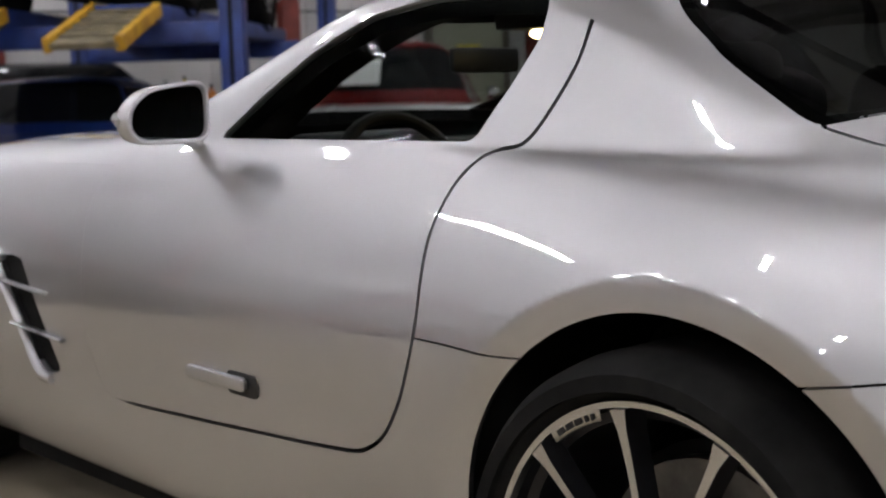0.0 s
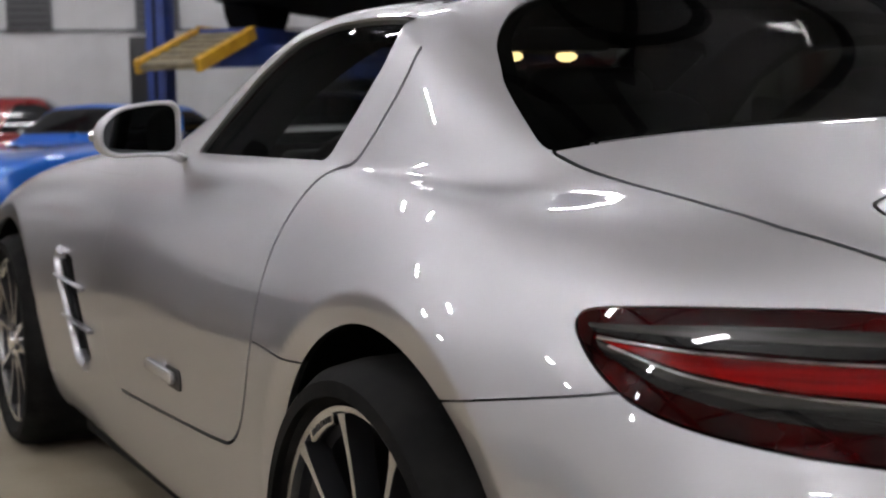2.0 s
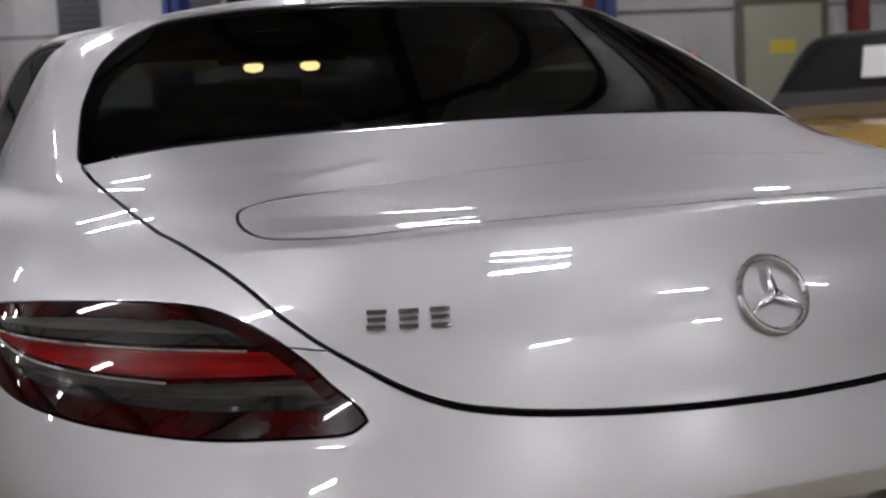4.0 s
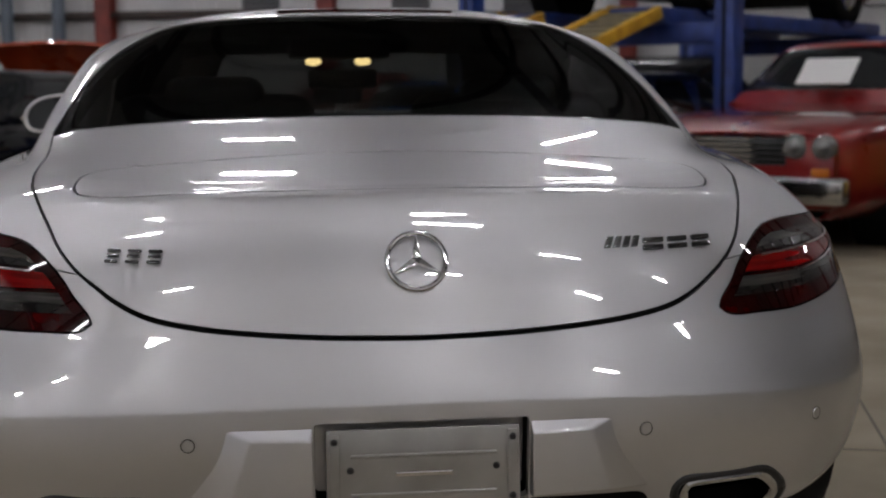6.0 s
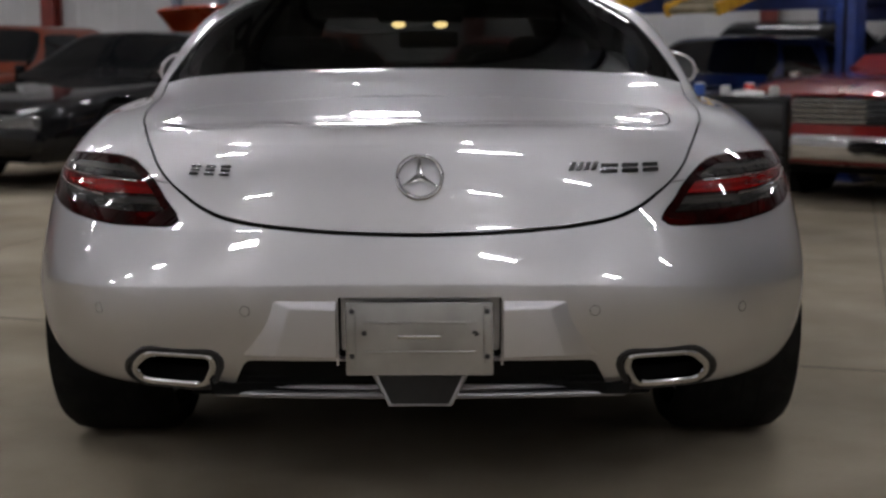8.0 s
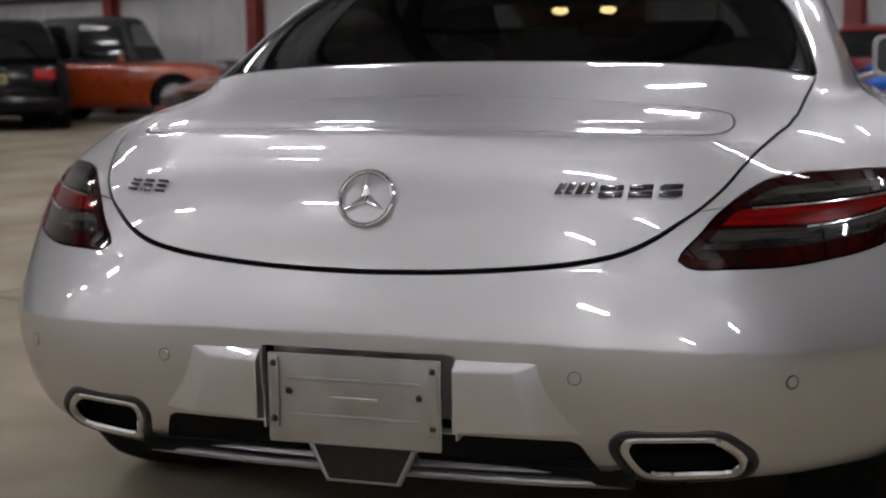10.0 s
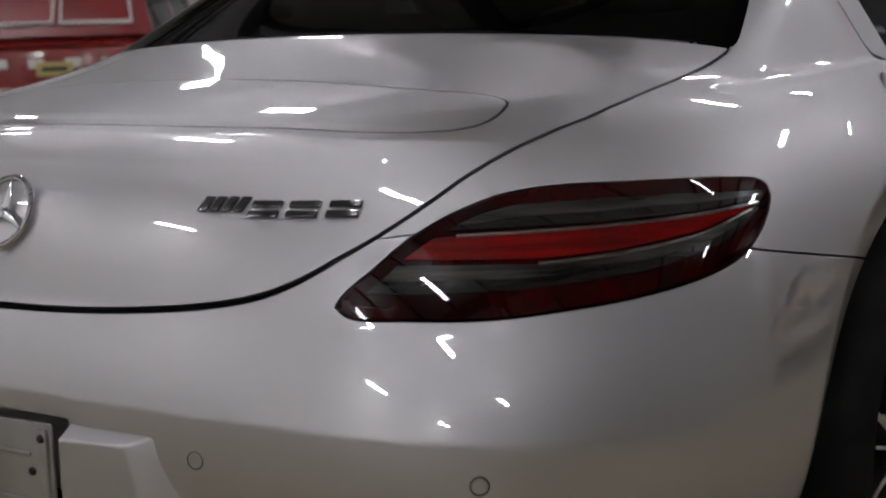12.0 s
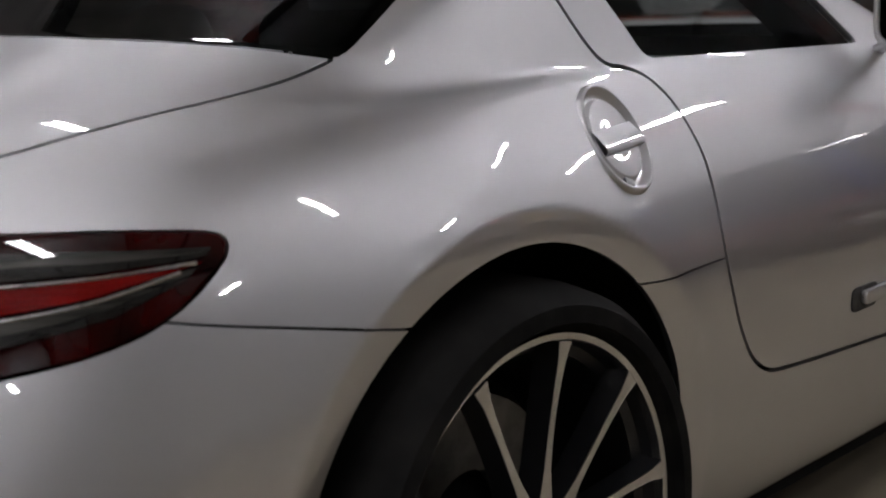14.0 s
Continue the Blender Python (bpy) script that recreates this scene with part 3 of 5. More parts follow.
first = column(-20.5, WY1 - .17)
tagged(first, group="steel columns")
for x in (-17.0, -13.6, -10.2, -6.75, -3.75, .1, 3.55, 6.97, 10.4, 13.9):
    copy_thing(first, HALL @ pose(x, WY1 - .17, 0))
for z in (.9, 2.09, 3.2):
    tagged(in_hall(link("wall_girt", box(WX0 + .1, -3.9, WY1 - .12, WY1 - .02, z - .045, z + .045, .008, 1), GIRT)), "dark steel girt across the wall", "girt", group="wall girts", kind="structure")
for x in (-8.1, -7.37, -12.2):
    pipe = thing("downpipe", "blue-grey steel pipe standing against the wall", "pipe", HALL @ pose(x, WY1 - .25, 0), group="pipes on the wall")
    part("pipe_shaft", lathe([(.085, 0), (.085, HIGH - .1)], 20, m=pose(0, 0, 0, 0, -90, 0)), PIPE, pipe)
    for z in (1.1, 2.9, 4.6):
        part("pipe_clip", lathe([(.085, -.03), (.10, -.03), (.10, .03), (.085, .03)], 20, m=pose(0, 0, z, 0, -90, 0)), STEEL, pipe)
beam = thing("roof_rafter", "dark steel roof rafter with purlins", "rafter", HALL @ pose(-20.5, 0, 0), group="roof rafters", kind="structure")
part("web", box(-.01, .01, WY0 + .1, WY1 - .1, HIGH - .50, HIGH - .02), STEEL, beam)
part("lower_flange", box(-.09, .09, WY0 + .1, WY1 - .1, HIGH - .51, HIGH - .49), STEEL, beam)
for k in range(1, 7):
    copy_thing(beam, HALL @ pose(-20.5 + 5.4 * k, 0, 0))
purlin = tagged(in_hall(link("roof_purlin", box(WX0, WX1, -.03, .03, HIGH - .18, HIGH - .001), STEEL)), "dark steel roof purlin", "purlin", group="roof purlins", kind="structure")
for k in range(-7, 8):
    if k:
        copy_thing(purlin, HALL @ pose(0, k * 1.7, 0))


def strip_light(m, half=.46, r=.024):
    lamp = thing("strip_light", "white ceiling fixture with two lit fluorescent tubes" if half < .6 else "long white ceiling fixture with two lit fluorescent tubes", "ceiling light", m, group="strip lights")
    part("housing", box(-half - .04, half + .04, -.022, .022, -.01, .09, .008), FIXTURE, lamp)
    for s in (-1, 1):
        part("tube", lathe([(0, -half), (r, -half), (r, half), (0, half)], 12, m=pose(0, s * r * 2, -.01)), TUBE_GLOW, lamp, "lit fluorescent tube")
        part("end_cap", box(s * (half + .02) - .02, s * (half + .02) + .02, -.078, .078, -.05, .03, .006), FIXTURE, lamp)
        part("hanger", tube([(s * (half - .08), 0, .09), (s * (half - .08), 0, HIGH - 6.0)], .006, 6), STEEL, lamp)
    return lamp


strip_light(HALL @ pose(2.9, 3.3, 6.0, 0, 0, 34), .80, .010)
lamp0 = None
# Row -4.4, and -2.0 in row -8.3, are added unseen to brighten the tail
LAMP_ROWS = ((-8.3, (-18, -14, -10, -6.2, -2.0, 4.2, 8.4)), (-1.4, (-15, -11, -6.9, -2.8, 1.4)), (3.2, (-17, -13)), (1.2, (-4.6,)), (5.3, (-9.2,)), (9.8, (-3.6,)),
             (4.0, (8.1,)), (-4.4, (4.8, 8.6)), (7.5, (-15, -11.2, -7.2, -3.3, .8, 4.9)), (12.3, (-18, .2, 11.4)))
for y, places in LAMP_ROWS:
    for x in places:
        m = HALL @ pose(x, y, 6.0)
        lamp0 = strip_light(m) if lamp0 is None else (copy_thing(lamp0, m), lamp0)[1]

# ---- the silver coupe ----
GRID, US, VS = skin()
HALF = sheet(GRID, US, VS)


def at_uv(u, v):
    """Place and normal on the body at column u and line v."""
    j, i = np.interp(u, US, np.arange(len(US))), np.interp(v, VS, np.arange(len(VS)))
    j0, i0 = min(int(j), len(US) - 2), min(int(i), len(VS) - 2)
    a, b = j - j0, i - i0
    x = HALF[0].reshape(len(VS), len(US), 8)
    r = (x[i0, j0] * (1 - a) + x[i0, j0 + 1] * a) * (1 - b) + (x[i0 + 1, j0] * (1 - a) + x[i0 + 1, j0 + 1] * a) * b
    return r[:3], r[3:6] / np.linalg.norm(r[3:6])


def curve_uv(points, n=6):
    """A smooth open line through (u, v) points."""
    return glide(np.array(points, float), [n] * (len(points) - 1))[0]


def within(m, outline):
    """Signed distance, in metres, from a (u, v) outline on the body."""
    x = m[0]
    sign = signed(x[:, 6:8], outline) > 0
    p = np.array([at_uv(u, v)[0] if u >= 0 else at_uv(-u, v)[0] * [-1, 1, 1] for u, v in outline])
    best = np.full(len(x), 1e9)
    for s, e in zip(p, np.roll(p, -1, axis=0)):
        d = e - s
        w = np.clip(((x[:, :3] - s) @ d) / max(d @ d, 1e-12), 0, 1)
        best = np.minimum(best, np.linalg.norm(x[:, :3] - s - w[:, None] * d, axis=1))
    return np.where(sign, best, -best)


def frame_at(p, n, up=(0, 0, 1)):
    """A pose on the skin: z outwards, y up along it."""
    n = Vector(n).normalized()
    x = Vector(up).cross(n).normalized()
    y = n.cross(x)
    m = Matrix((x, y, n)).transposed().to_4x4()
    m.translation = Vector(p)
    return m


def rear_at(x, z):
    """Place and normal on the tail at that width and height."""
    h = HALF[0]
    h = h[(h[:, 6] < 4.5) & (h[:, 7] < 7.2)]
    k = np.argsort((h[:, 0] - abs(x)) ** 2 + (h[:, 2] - z) ** 2)[:4]
    w = 1 / (1e-6 + (h[k, 0] - abs(x)) ** 2 + (h[k, 2] - z) ** 2)
    r = (h[k] * w[:, None]).sum(0) / w.sum()
    s = 1 if x >= 0 else -1
    return np.array([x, r[1], z]), r[3:6] * [s, 1, 1]


def side_at(y, z):
    """Place and normal on the right flank at that length and height."""
    h = HALF[0]
    h = h[(h[:, 6] > 4.5) & (h[:, 6] < 14) & (h[:, 7] < 9)]
    k = np.argsort((h[:, 1] - y) ** 2 + (h[:, 2] - z) ** 2)[:4]
    w = 1 / (1e-6 + (h[k, 1] - y) ** 2 + (h[k, 2] - z) ** 2)
    r = (h[k] * w[:, None]).sum(0) / w.sum()
    return np.array([r[0], y, z]), r[3:6]


GAP = .0028
REAR_AXLE, FRONT_AXLE = 0.0, 2.68
ARCHES = ((-.035, .34, .392), (2.66, .335, .385))

LAMP = curve_uv([(1.96, 4.38), (2.05, 4.24), (2.36, 4.18), (2.79, 4.12), (3.21, 4.13), (3.68, 4.17), (4.34, 4.31), (4.69, 4.48), (4.95, 4.79), (5.07, 5.16), (5.00, 5.44), (4.58, 5.61), (3.65, 5.78), (3.13, 5.87), (2.84, 5.83), (2.60, 5.62), (2.38, 5.29), (2.17, 4.84), (2.00, 4.52), (1.96, 4.38)])[:-1]
LID_EDGE = curve_uv([(0, 4.25), (.45, 4.275), (.86, 4.33), (1.22, 4.41), (1.54, 4.55), (1.85, 4.85), (2.13, 5.26), (2.36, 5.70), (2.56, 6.12), (2.82, 6.48), (3.12, 6.82), (3.42, 7.10), (3.66, 7.36), (3.84, 7.75), (3.88, 8.1), (3.82, 8.5), (3.66, 8.84)])
BASE_EDGE = curve_uv([(3.58, 8.90), (2.4, 8.96), (1.25, 8.97), (0, 8.97)])
LID = np.vstack([[(-2, 4.25)], LID_EDGE, BASE_EDGE, [(-2, 8.97)]])
PANE = np.vstack([[(-2, 8.99)], BASE_EDGE[::-1] + [0, .02], curve_uv([(3.52, 9.02), (3.27, 9.45), (3.07, 9.82), (2.86, 10.2), (2.69, 10.7), (2.51, 11.2), (2.36, 11.55), (2.15, 11.78), (1.8, 11.9), (1.0, 11.98), (0, 12.0)]), [(-2, 12.0)]])
FLAP = np.vstack([[(-2, 7.14)], curve_uv([(0, 7.14), (.33, 7.14), (1.29, 7.08), (2.14, 6.94), (2.40, 6.96), (2.58, 7.12), (2.55, 7.38), (2.28, 7.60), (1.50, 7.84), (.7, 8.02), (0, 8.08)]), [(-2, 8.08)]])
SCREEN = np.vstack([curve_uv([(18, 9.15), (14, 9.15), (11.4, 9.2), (10.95, 9.5), (10.8, 10.4), (10.85, 11.5), (11.3, 11.9), (14, 12.0), (18, 12.0)])])
SIDE_PANE = rounded([(.472, .938), (.447, .985), (.418, 1.03), (.388, 1.098), (.400, 1.15), (.436, 1.179), (.547, 1.187), (.70, 1.184), (.852, 1.16), (1.01, 1.097), (1.149, 1.013), (1.25, .938)], .02)
DOOR = rounded([(.352, .931), (.318, .986), (.291, 1.06), (.299, 1.134), (.35, 1.186), (.42, 1.225), (.56, 1.31), (1.10, 1.30), (1.36, 1.10), (1.60, .945), (1.655, .80), (1.62, .50), (1.53, .385), (1.40, .386), (1.085, .402), (.757, .421), (.60, .434), (.535, .47), (.485, .54), (.455, .62), (.447, .68), (.456, .75), (.465, .80), (.455, .87), (.43, .912), (.40, .928)], .035)
VENT = rounded([(2.05, .66), (1.938, .661), (1.741, .402), (1.84, .398)], .02)


def over(m, keys):
    """How far a vertex lies above a (u, v) line."""
    u, v = zip(*keys)
    return (m[0][:, 7] - np.interp(m[0][:, 6], u, v)) * .09


def yz(m, outline):
    return np.where(m[0][:, 6] > 4.6, signed(m[0][:, 1:3], outline), -1.0)


def xz(m, outline):
    f = signed(m[0][:, [0, 2]], outline)
    return np.where((m[0][:, 6] < 5) & (m[0][:, 7] < 4.2), f, -1.0)


def outside_arches(m, grow=0.0):
    x = m[0]
    for y, z, r in ARCHES:
        x = m[0]
        drop = np.clip((z + .16 - x[:, 2]) / .30, 0, 1)
        f = np.hypot(x[:, 1] - y, x[:, 2] - z) - r - grow + drop * np.where(x[:, 1] < y, .044, .012) * (y < 1)
        m = clip(m, np.where(x[:, 0] > .6, f, 1.0))
    return m


coupe = thing("sports_coupe", "silver two-door coupe with metallic paint, parked on the concrete floor", "car")

EXHAUST = rounded([(.418, .385), (.430, .411), (.592, .413), (.636, .374), (.638, .346), (.616, .322), (.470, .319), (.446, .330)], .022)
MOUTH = rounded([(.078, .324), (.108, .398), (.368, .396), (.402, .327)], .015)
RECESS = rounded([(-.3, .40), (-.3, .536), (.170, .536), (.170, .40)], .006)

skin_left = outside_arches(HALF)
lamp_sheet = clip(skin_left, within(skin_left, LAMP) - .001)
rest = clip(skin_left, -within(skin_left, LAMP) - GAP)
pane_sheet = clip(rest, within(rest, PANE) + .002)
rest = clip(rest, -within(rest, PANE) - .001)
f = within(rest, SCREEN)
screen_sheet, rest = clip(rest, f + .002), clip(rest, -f - .001)
f = yz(rest, SIDE_PANE)
side_sheet, rest = clip(rest, f + .002), clip(rest, -f - .001)
f = within(rest, LID)
shut = GAP * np.interp(rest[0][:, 7], [4.5, 5.2], [1.7, 1.0])
lid_sheet, rest = clip(rest, f - shut), clip(rest, -f - shut)
f = within(lid_sheet, FLAP)
flap_sheet, lid_sheet = clip(lid_sheet, f - .0022), clip(lid_sheet, -f - .0022)

BUMPER_TOP = [(0, 4.25), (.45, 4.275), (.86, 4.33), (1.22, 4.41), (1.54, 4.55), (1.85, 4.85), (2.13, 5.26), (2.42, 5.30), (4.71, 4.49), (5.3, 4.27), (6.0, 4.0), (6.5, 3.9)]
near = np.where(rest[0][:, 6] < 6.45, -over(rest, BUMPER_TOP), -1.0)
bumper_sheet, rest = clip(rest, near - .0013), clip(rest, -near - .0013)
f = yz(rest, DOOR)
f = np.where(rest[0][:, 7] > 12.45, -1.0, f)
shut = np.where(rest[0][:, 1] > 1.44, .0004, GAP * 1.3)
door_sheet, rest = clip(rest, f - shut), clip(rest, -f - shut)
SILL_TOP = [(6.2, 3.9), (7.67, 3.93), (8.09, 4.02), (8.4, 4.05), (11.0, 2.2), (11.6, 2.0)]
f = np.where((rest[0][:, 6] > 6.2) & (rest[0][:, 6] < 12), -over(rest, SILL_TOP), -1.0)
shut = np.where(rest[0][:, 6] > 8.4, 0, .001)
sill_sheet, rest = clip(rest, f - shut), clip(rest, -f - shut)
ahead = np.where(rest[0][:, 7] < 12.4, rest[0][:, 6] - 9.4, -1.0)
front_sheet, rest = clip(rest, ahead), clip(rest, -ahead)
f = over(front_sheet, [(9, 7.0), (12, 6.9), (14, 6.8), (17, 6.0)])
f = np.where(front_sheet[0][:, 7] < 9.3, f, 1.0)
hood_sheet, fender_sheet = clip(front_sheet, f - .0003), clip(front_sheet, -f - .0003)
vent_cut = yz(fender_sheet, VENT)
fender_sheet = clip(fender_sheet, -vent_cut)
roof_f = rest[0][:, 7] - 12.1
roof_sheet, rest = clip(rest, roof_f), clip(rest, -roof_f)
bumper_sheet = clip(bumper_sheet, -xz(bumper_sheet, RECESS))
bumper_sheet = clip(bumper_sheet, -xz(bumper_sheet, MOUTH))
bumper_sheet = clip(bumper_sheet, -xz(bumper_sheet, EXHAUST) - .004)
skin_mesh("rear_bumper", bumper_sheet, SILVER, coupe, "silver rear bumper cover with a plate recess", (1, -1))
skin_mesh("boot_lid", lid_sheet, SILVER, coupe, "silver boot lid with chrome badges", (1, -1))
skin_mesh("spoiler_flap", flap_sheet, SILVER, coupe, "flush retracted spoiler flap", (1, -1), thick=.01)
skin_mesh("roof_panel", roof_sheet, SILVER, coupe, "", (1, -1))
skin_mesh("bonnet", hood_sheet, SILVER, coupe, "", (1, -1))
rear_pane = skin_mesh("rear_window", pane_sheet, TINTED, coupe, "dark tinted rear window", (1, -1), thick=0, lift=-.003)
screen = skin_mesh("windscreen", screen_sheet, SCREEN_GLASS, coupe, "", (1, -1), thick=0, lift=-.003)
doors = []
for s in (1, -1):
    panel = rest
    if s > 0:
        q, n = side_at(.246, .838)
        loc = np.array(frame_at(q, n) @ pose(0, 0, 0, 0, 0, -22))
        p = (rest[0][:, :3] - loc[:3, 3]) @ loc[:3, :3]
        panel = clip(rest, np.where(np.abs(p[:, 2]) < .06, np.hypot(p[:, 0] / .066, p[:, 1] / .081) - 1, 1.0))
    skin_mesh("rear_quarter_panel", panel, SILVER, coupe, "", (s,))
    doors.append(skin_mesh("door", door_sheet, SILVER, coupe, "closed silver door with a flush handle", (s,)))
    skin_mesh("side_sill", sill_sheet, SILVER, coupe, "", (s,))
    skin_mesh("front_fender", fender_sheet, SILVER, coupe, "silver front fender with a finned side vent", (s,))
    pane = skin_mesh("side_window", side_sheet, CLEAR, coupe, "", (s,), thick=0, lift=-.006)
    bm = bmesh.new()
    yf, yo = rear_at(.172, .46)[0][1] - .028, rear_at(.29, .46)[0][1] - .020
    front = [bm.verts.new((s * x, y, z)) for x, y, z in ((.172, yf, .411), (.172, yf, .514), (.270, yo, .514), (.302, yo, .411))]
    rear = [bm.verts.new((s * x, rear_at(x, z)[0][1] + .006, z)) for x, z in ((.172, .402), (.172, .532), (.322, .532), (.392, .404))]
    bm.faces.new(front)
    bm.faces.new(rear[::-1])
    for k in range(4):
        bm.faces.new((front[k], rear[k], rear[(k + 1) % 4], front[(k + 1) % 4]))
    bmesh.ops.recalc_face_normals(bm, faces=bm.faces[:])
    bmesh.ops.bevel(bm, geom=bm.edges[:], offset=.004, segments=3, affect="EDGES", profile=.6)
    part("bumper_block", bm, SILVER, bpy.data.objects["rear_bumper"], "raised silver block beside the plate recess", 28)

# dark lining under the skin, open at the windows and wheels
lining = outside_arches(HALF, .004)
for outline in (PANE, SCREEN):
    lining = clip(lining, -within(lining, outline))
lining = clip(lining, -yz(lining, SIDE_PANE))
lining = clip(lining, -xz(lining, EXHAUST) - .002)
lining = clip(lining, -xz(lining, RECESS))
skin_mesh("inner_lining", lining, SHELL, coupe, "black inner lining behind the panels", (1, -1), thick=.03, lift=-.016)
frit = clip(HALF, within(HALF, SCREEN) + .01)
frit = clip(frit, (13.0 - frit[0][:, 6]) * .05)
skin_mesh("windscreen_border", frit, SHELL, screen, "black border and pillar lining", (1, -1), thick=.006, lift=-.012)
lid_frit = clip(HALF, within(HALF, PANE))
lid_frit = clip(lid_frit, .022 - within(lid_frit, PANE))
skin_mesh("window_border", lid_frit, BLACK_TRIM, rear_pane, "", (1, -1), thick=0, lift=-.006)

# tail lamps
BANDS = (
    ("lower_clear_band", GREY_BAND, [(2.1, 4.52), (2.6, 4.44), (3, 4.40), (3.7, 4.43), (4.4, 4.60), (5, 4.95)], [(2.1, 4.86), (2.36, 4.82), (3.03, 4.68), (3.49, 4.68), (4.2, 4.76), (4.8, 4.95), (5.1, 5.1)]),
    ("red_band", RED_BAND, [(2.1, 4.92), (2.36, 4.89), (3.03, 4.74), (3.49, 4.73), (4.2, 4.81), (4.8, 4.98), (5.1, 5.1)], [(2.3, 5.2), (2.58, 5.17), (3.31, 5.06), (4.2, 5.01), (4.89, 5.04), (5.1, 5.1)]),
    ("upper_clear_band", GREY_BAND, [(2.3, 5.30), (2.6, 5.27), (3.31, 5.14), (4.2, 5.08), (4.9, 5.11), (5.1, 5.2)], [(2.3, 5.35), (2.7, 5.50), (2.9, 5.60), (3.65, 5.49), (4.3, 5.37), (5.0, 5.24)]),
)
inner = clip(lamp_sheet, within(lamp_sheet, LAMP) - .016)
for s in (1, -1):
    lamp = skin_mesh("tail_lamp", lamp_sheet, RED_LENS, coupe, "dark red tail lamp with smoked and red bands", (s,), thick=.03, lift=.001)
    for name, mat, low, high in BANDS:
        band = clip(inner, over(inner, low))
        band = clip(band, -over(band, high))
        if mat is GREY_BAND:
            reach = np.linspace(2.1, 5.1, 16)
            mid = [(q, .55 * np.interp(q, *zip(*low)) + .45 * np.interp(q, *zip(*high))) for q in reach]
            skin_mesh("dark_strip", clip(band, -over(band, mid)), DARK_BAND, lamp, "", (s,), thick=.004, lift=.0025)
            band = clip(band, over(band, mid))
        skin_mesh(name, band, mat, lamp, "", (s,), thick=.004, lift=.003)
    for _, _, low, high in BANDS[:2]:
        pts = [np.array(at_uv(u, v)[0]) + .0035 * at_uv(u, v)[1] for u, v in curve_uv([q for q in high if 2.5 < q[0] < 5.0], 6)]
        part("band_edge", tube([p * [s, 1, 1] for p in pts], .0024, 6), CHROME, lamp, "thin chrome edge")


LENS_WHITE = material("clear_indicator_lens", (.5, .49, .47), .15, .3, 1.0)


# badges as plain shapes
def badge(name, x, z, outlines, parent, mat=BADGE, depth=.005, label=""):
    p, n = rear_at(x, z)
    m = frame_at(p + .0005 * n, n)
    bm = None
    for o in outlines:
        bm = prism(o, depth, m, .0008, bm)
    return part(name, bm, mat, parent, label)


bootlid = bpy.data.objects["boot_lid"]
p, n = rear_at(0, .778)
m = frame_at(p + .004 * n, n)
ring = [m @ Vector((.047 * math.cos(a), .047 * math.sin(a), 0)) for a in np.linspace(0, 2 * math.pi, 48, endpoint=False)]
emblem = part("round_emblem", tube(ring, .0048, 10, True), CHROME, bootlid, "round chrome emblem ring")
for k in range(3):
    a = math.pi / 2 + k * 2 * math.pi / 3
    blade = [(-.0085, .0), (0, .046), (.0085, .0), (0, -.004)]
    part("emblem_spoke", prism(blade, .005, m @ pose(0, 0, -.001, 0, 0, math.degrees(a) - 90), .0012), CHROME, emblem)
for k in range(3):
    x0 = -.045 + .034 * k
    badge("badge_bar", -.449 + x0 + .011, .787, [[(-.011, -.012), (.011, -.012), (.011, -.0075), (-.011, -.0075)], [(-.011, .0075), (.012, .0075), (.012, .012), (-.011, .012)], [(-.010, -.002), (.011, -.002), (.011, .0025), (-.010, .0025)]], bootlid)
for k in range(4):
    badge("badge_stripe", .322 + .016 * k, .796, [[(-.010, -.010), (.002, -.010), (.012, .010), (.000, .010)]], bootlid)
for k in range(3):
    badge("badge_bar", .402 + .046 * k, .791, [[(-.022, -.011), (.017, -.011), (.019, -.0025), (-.020, -.0025)], [(-.018, .0025), (.021, .0025), (.023, .011), (-.016, .011)]], bootlid)

# plate recess and holder
back = bpy.data.objects["rear_bumper"]
rec = box(-.172, .172, -.955, -.950, .385, .54)
for s in (1, -1):
    box(s * .1715 - .002, s * .1715 + .002, -1.002, -.95, .39, .536, bm=rec)
box(-.172, .172, -1.0, -.95, .536, .54, bm=rec)
part("plate_recess", rec, SILVER, back, "silver plate recess")
holder = part("plate_holder", box(-.153, .153, -1.0260, -1.0210, .374, .528, .004), PLASTIC_CLEAR, back, "empty grey plastic plate holder")
for z, w in ((.486, .115), (.424, .115)):
    part("ridge", box(-w, w, -1.0300, -1.0260, z - .003, z + .003, .002), PLASTIC_CLEAR, holder)
part("slot", box(-.045, .045, -1.0285, -1.0245, .452, .459, .001), CHROME, holder, "bright metal slot")
for s in (1, -1):
    part("side_rail", box(s * .140 - .008, s * .140 + .008, -1.0310, -1.0260, .40, .522, .002), PLASTIC_CLEAR, holder)
    for z in (.51, .415):
        part("bolt", lathe([(0, .004), (.004, .004), (.006, 0)], 12, m=pose(s * .140, -1.0310, z, 0, 0, -90)), BLACK_TRIM, holder)
    part("bolt", lathe([(0, .004), (.004, .004), (.006, 0)], 12, m=pose(s * .115, -1.0260, .463, 0, 0, -90)), BLACK_TRIM, holder)

# lower tail: mouths, centre piece, lip
for s in (1, -1):
    m = box(min(s * .06, s * .45), max(s * .06, s * .45), -.93, -.92, .31, .41)
    part("diffuser_back", m, SHELL, back)
    mesh = None
    for k in range(5):
        z = .335 + .014 * k
        mesh = box(min(s * .075, s * .43), max(s * .075, s * .43), -.94, -.936, z, z + .004, bm=mesh)
    part("diffuser_grille", mesh, SHELL, back, "black diffuser grille")
trap = [(-.098, .374), (-.064, .304), (.064, .304), (.098, .374)]
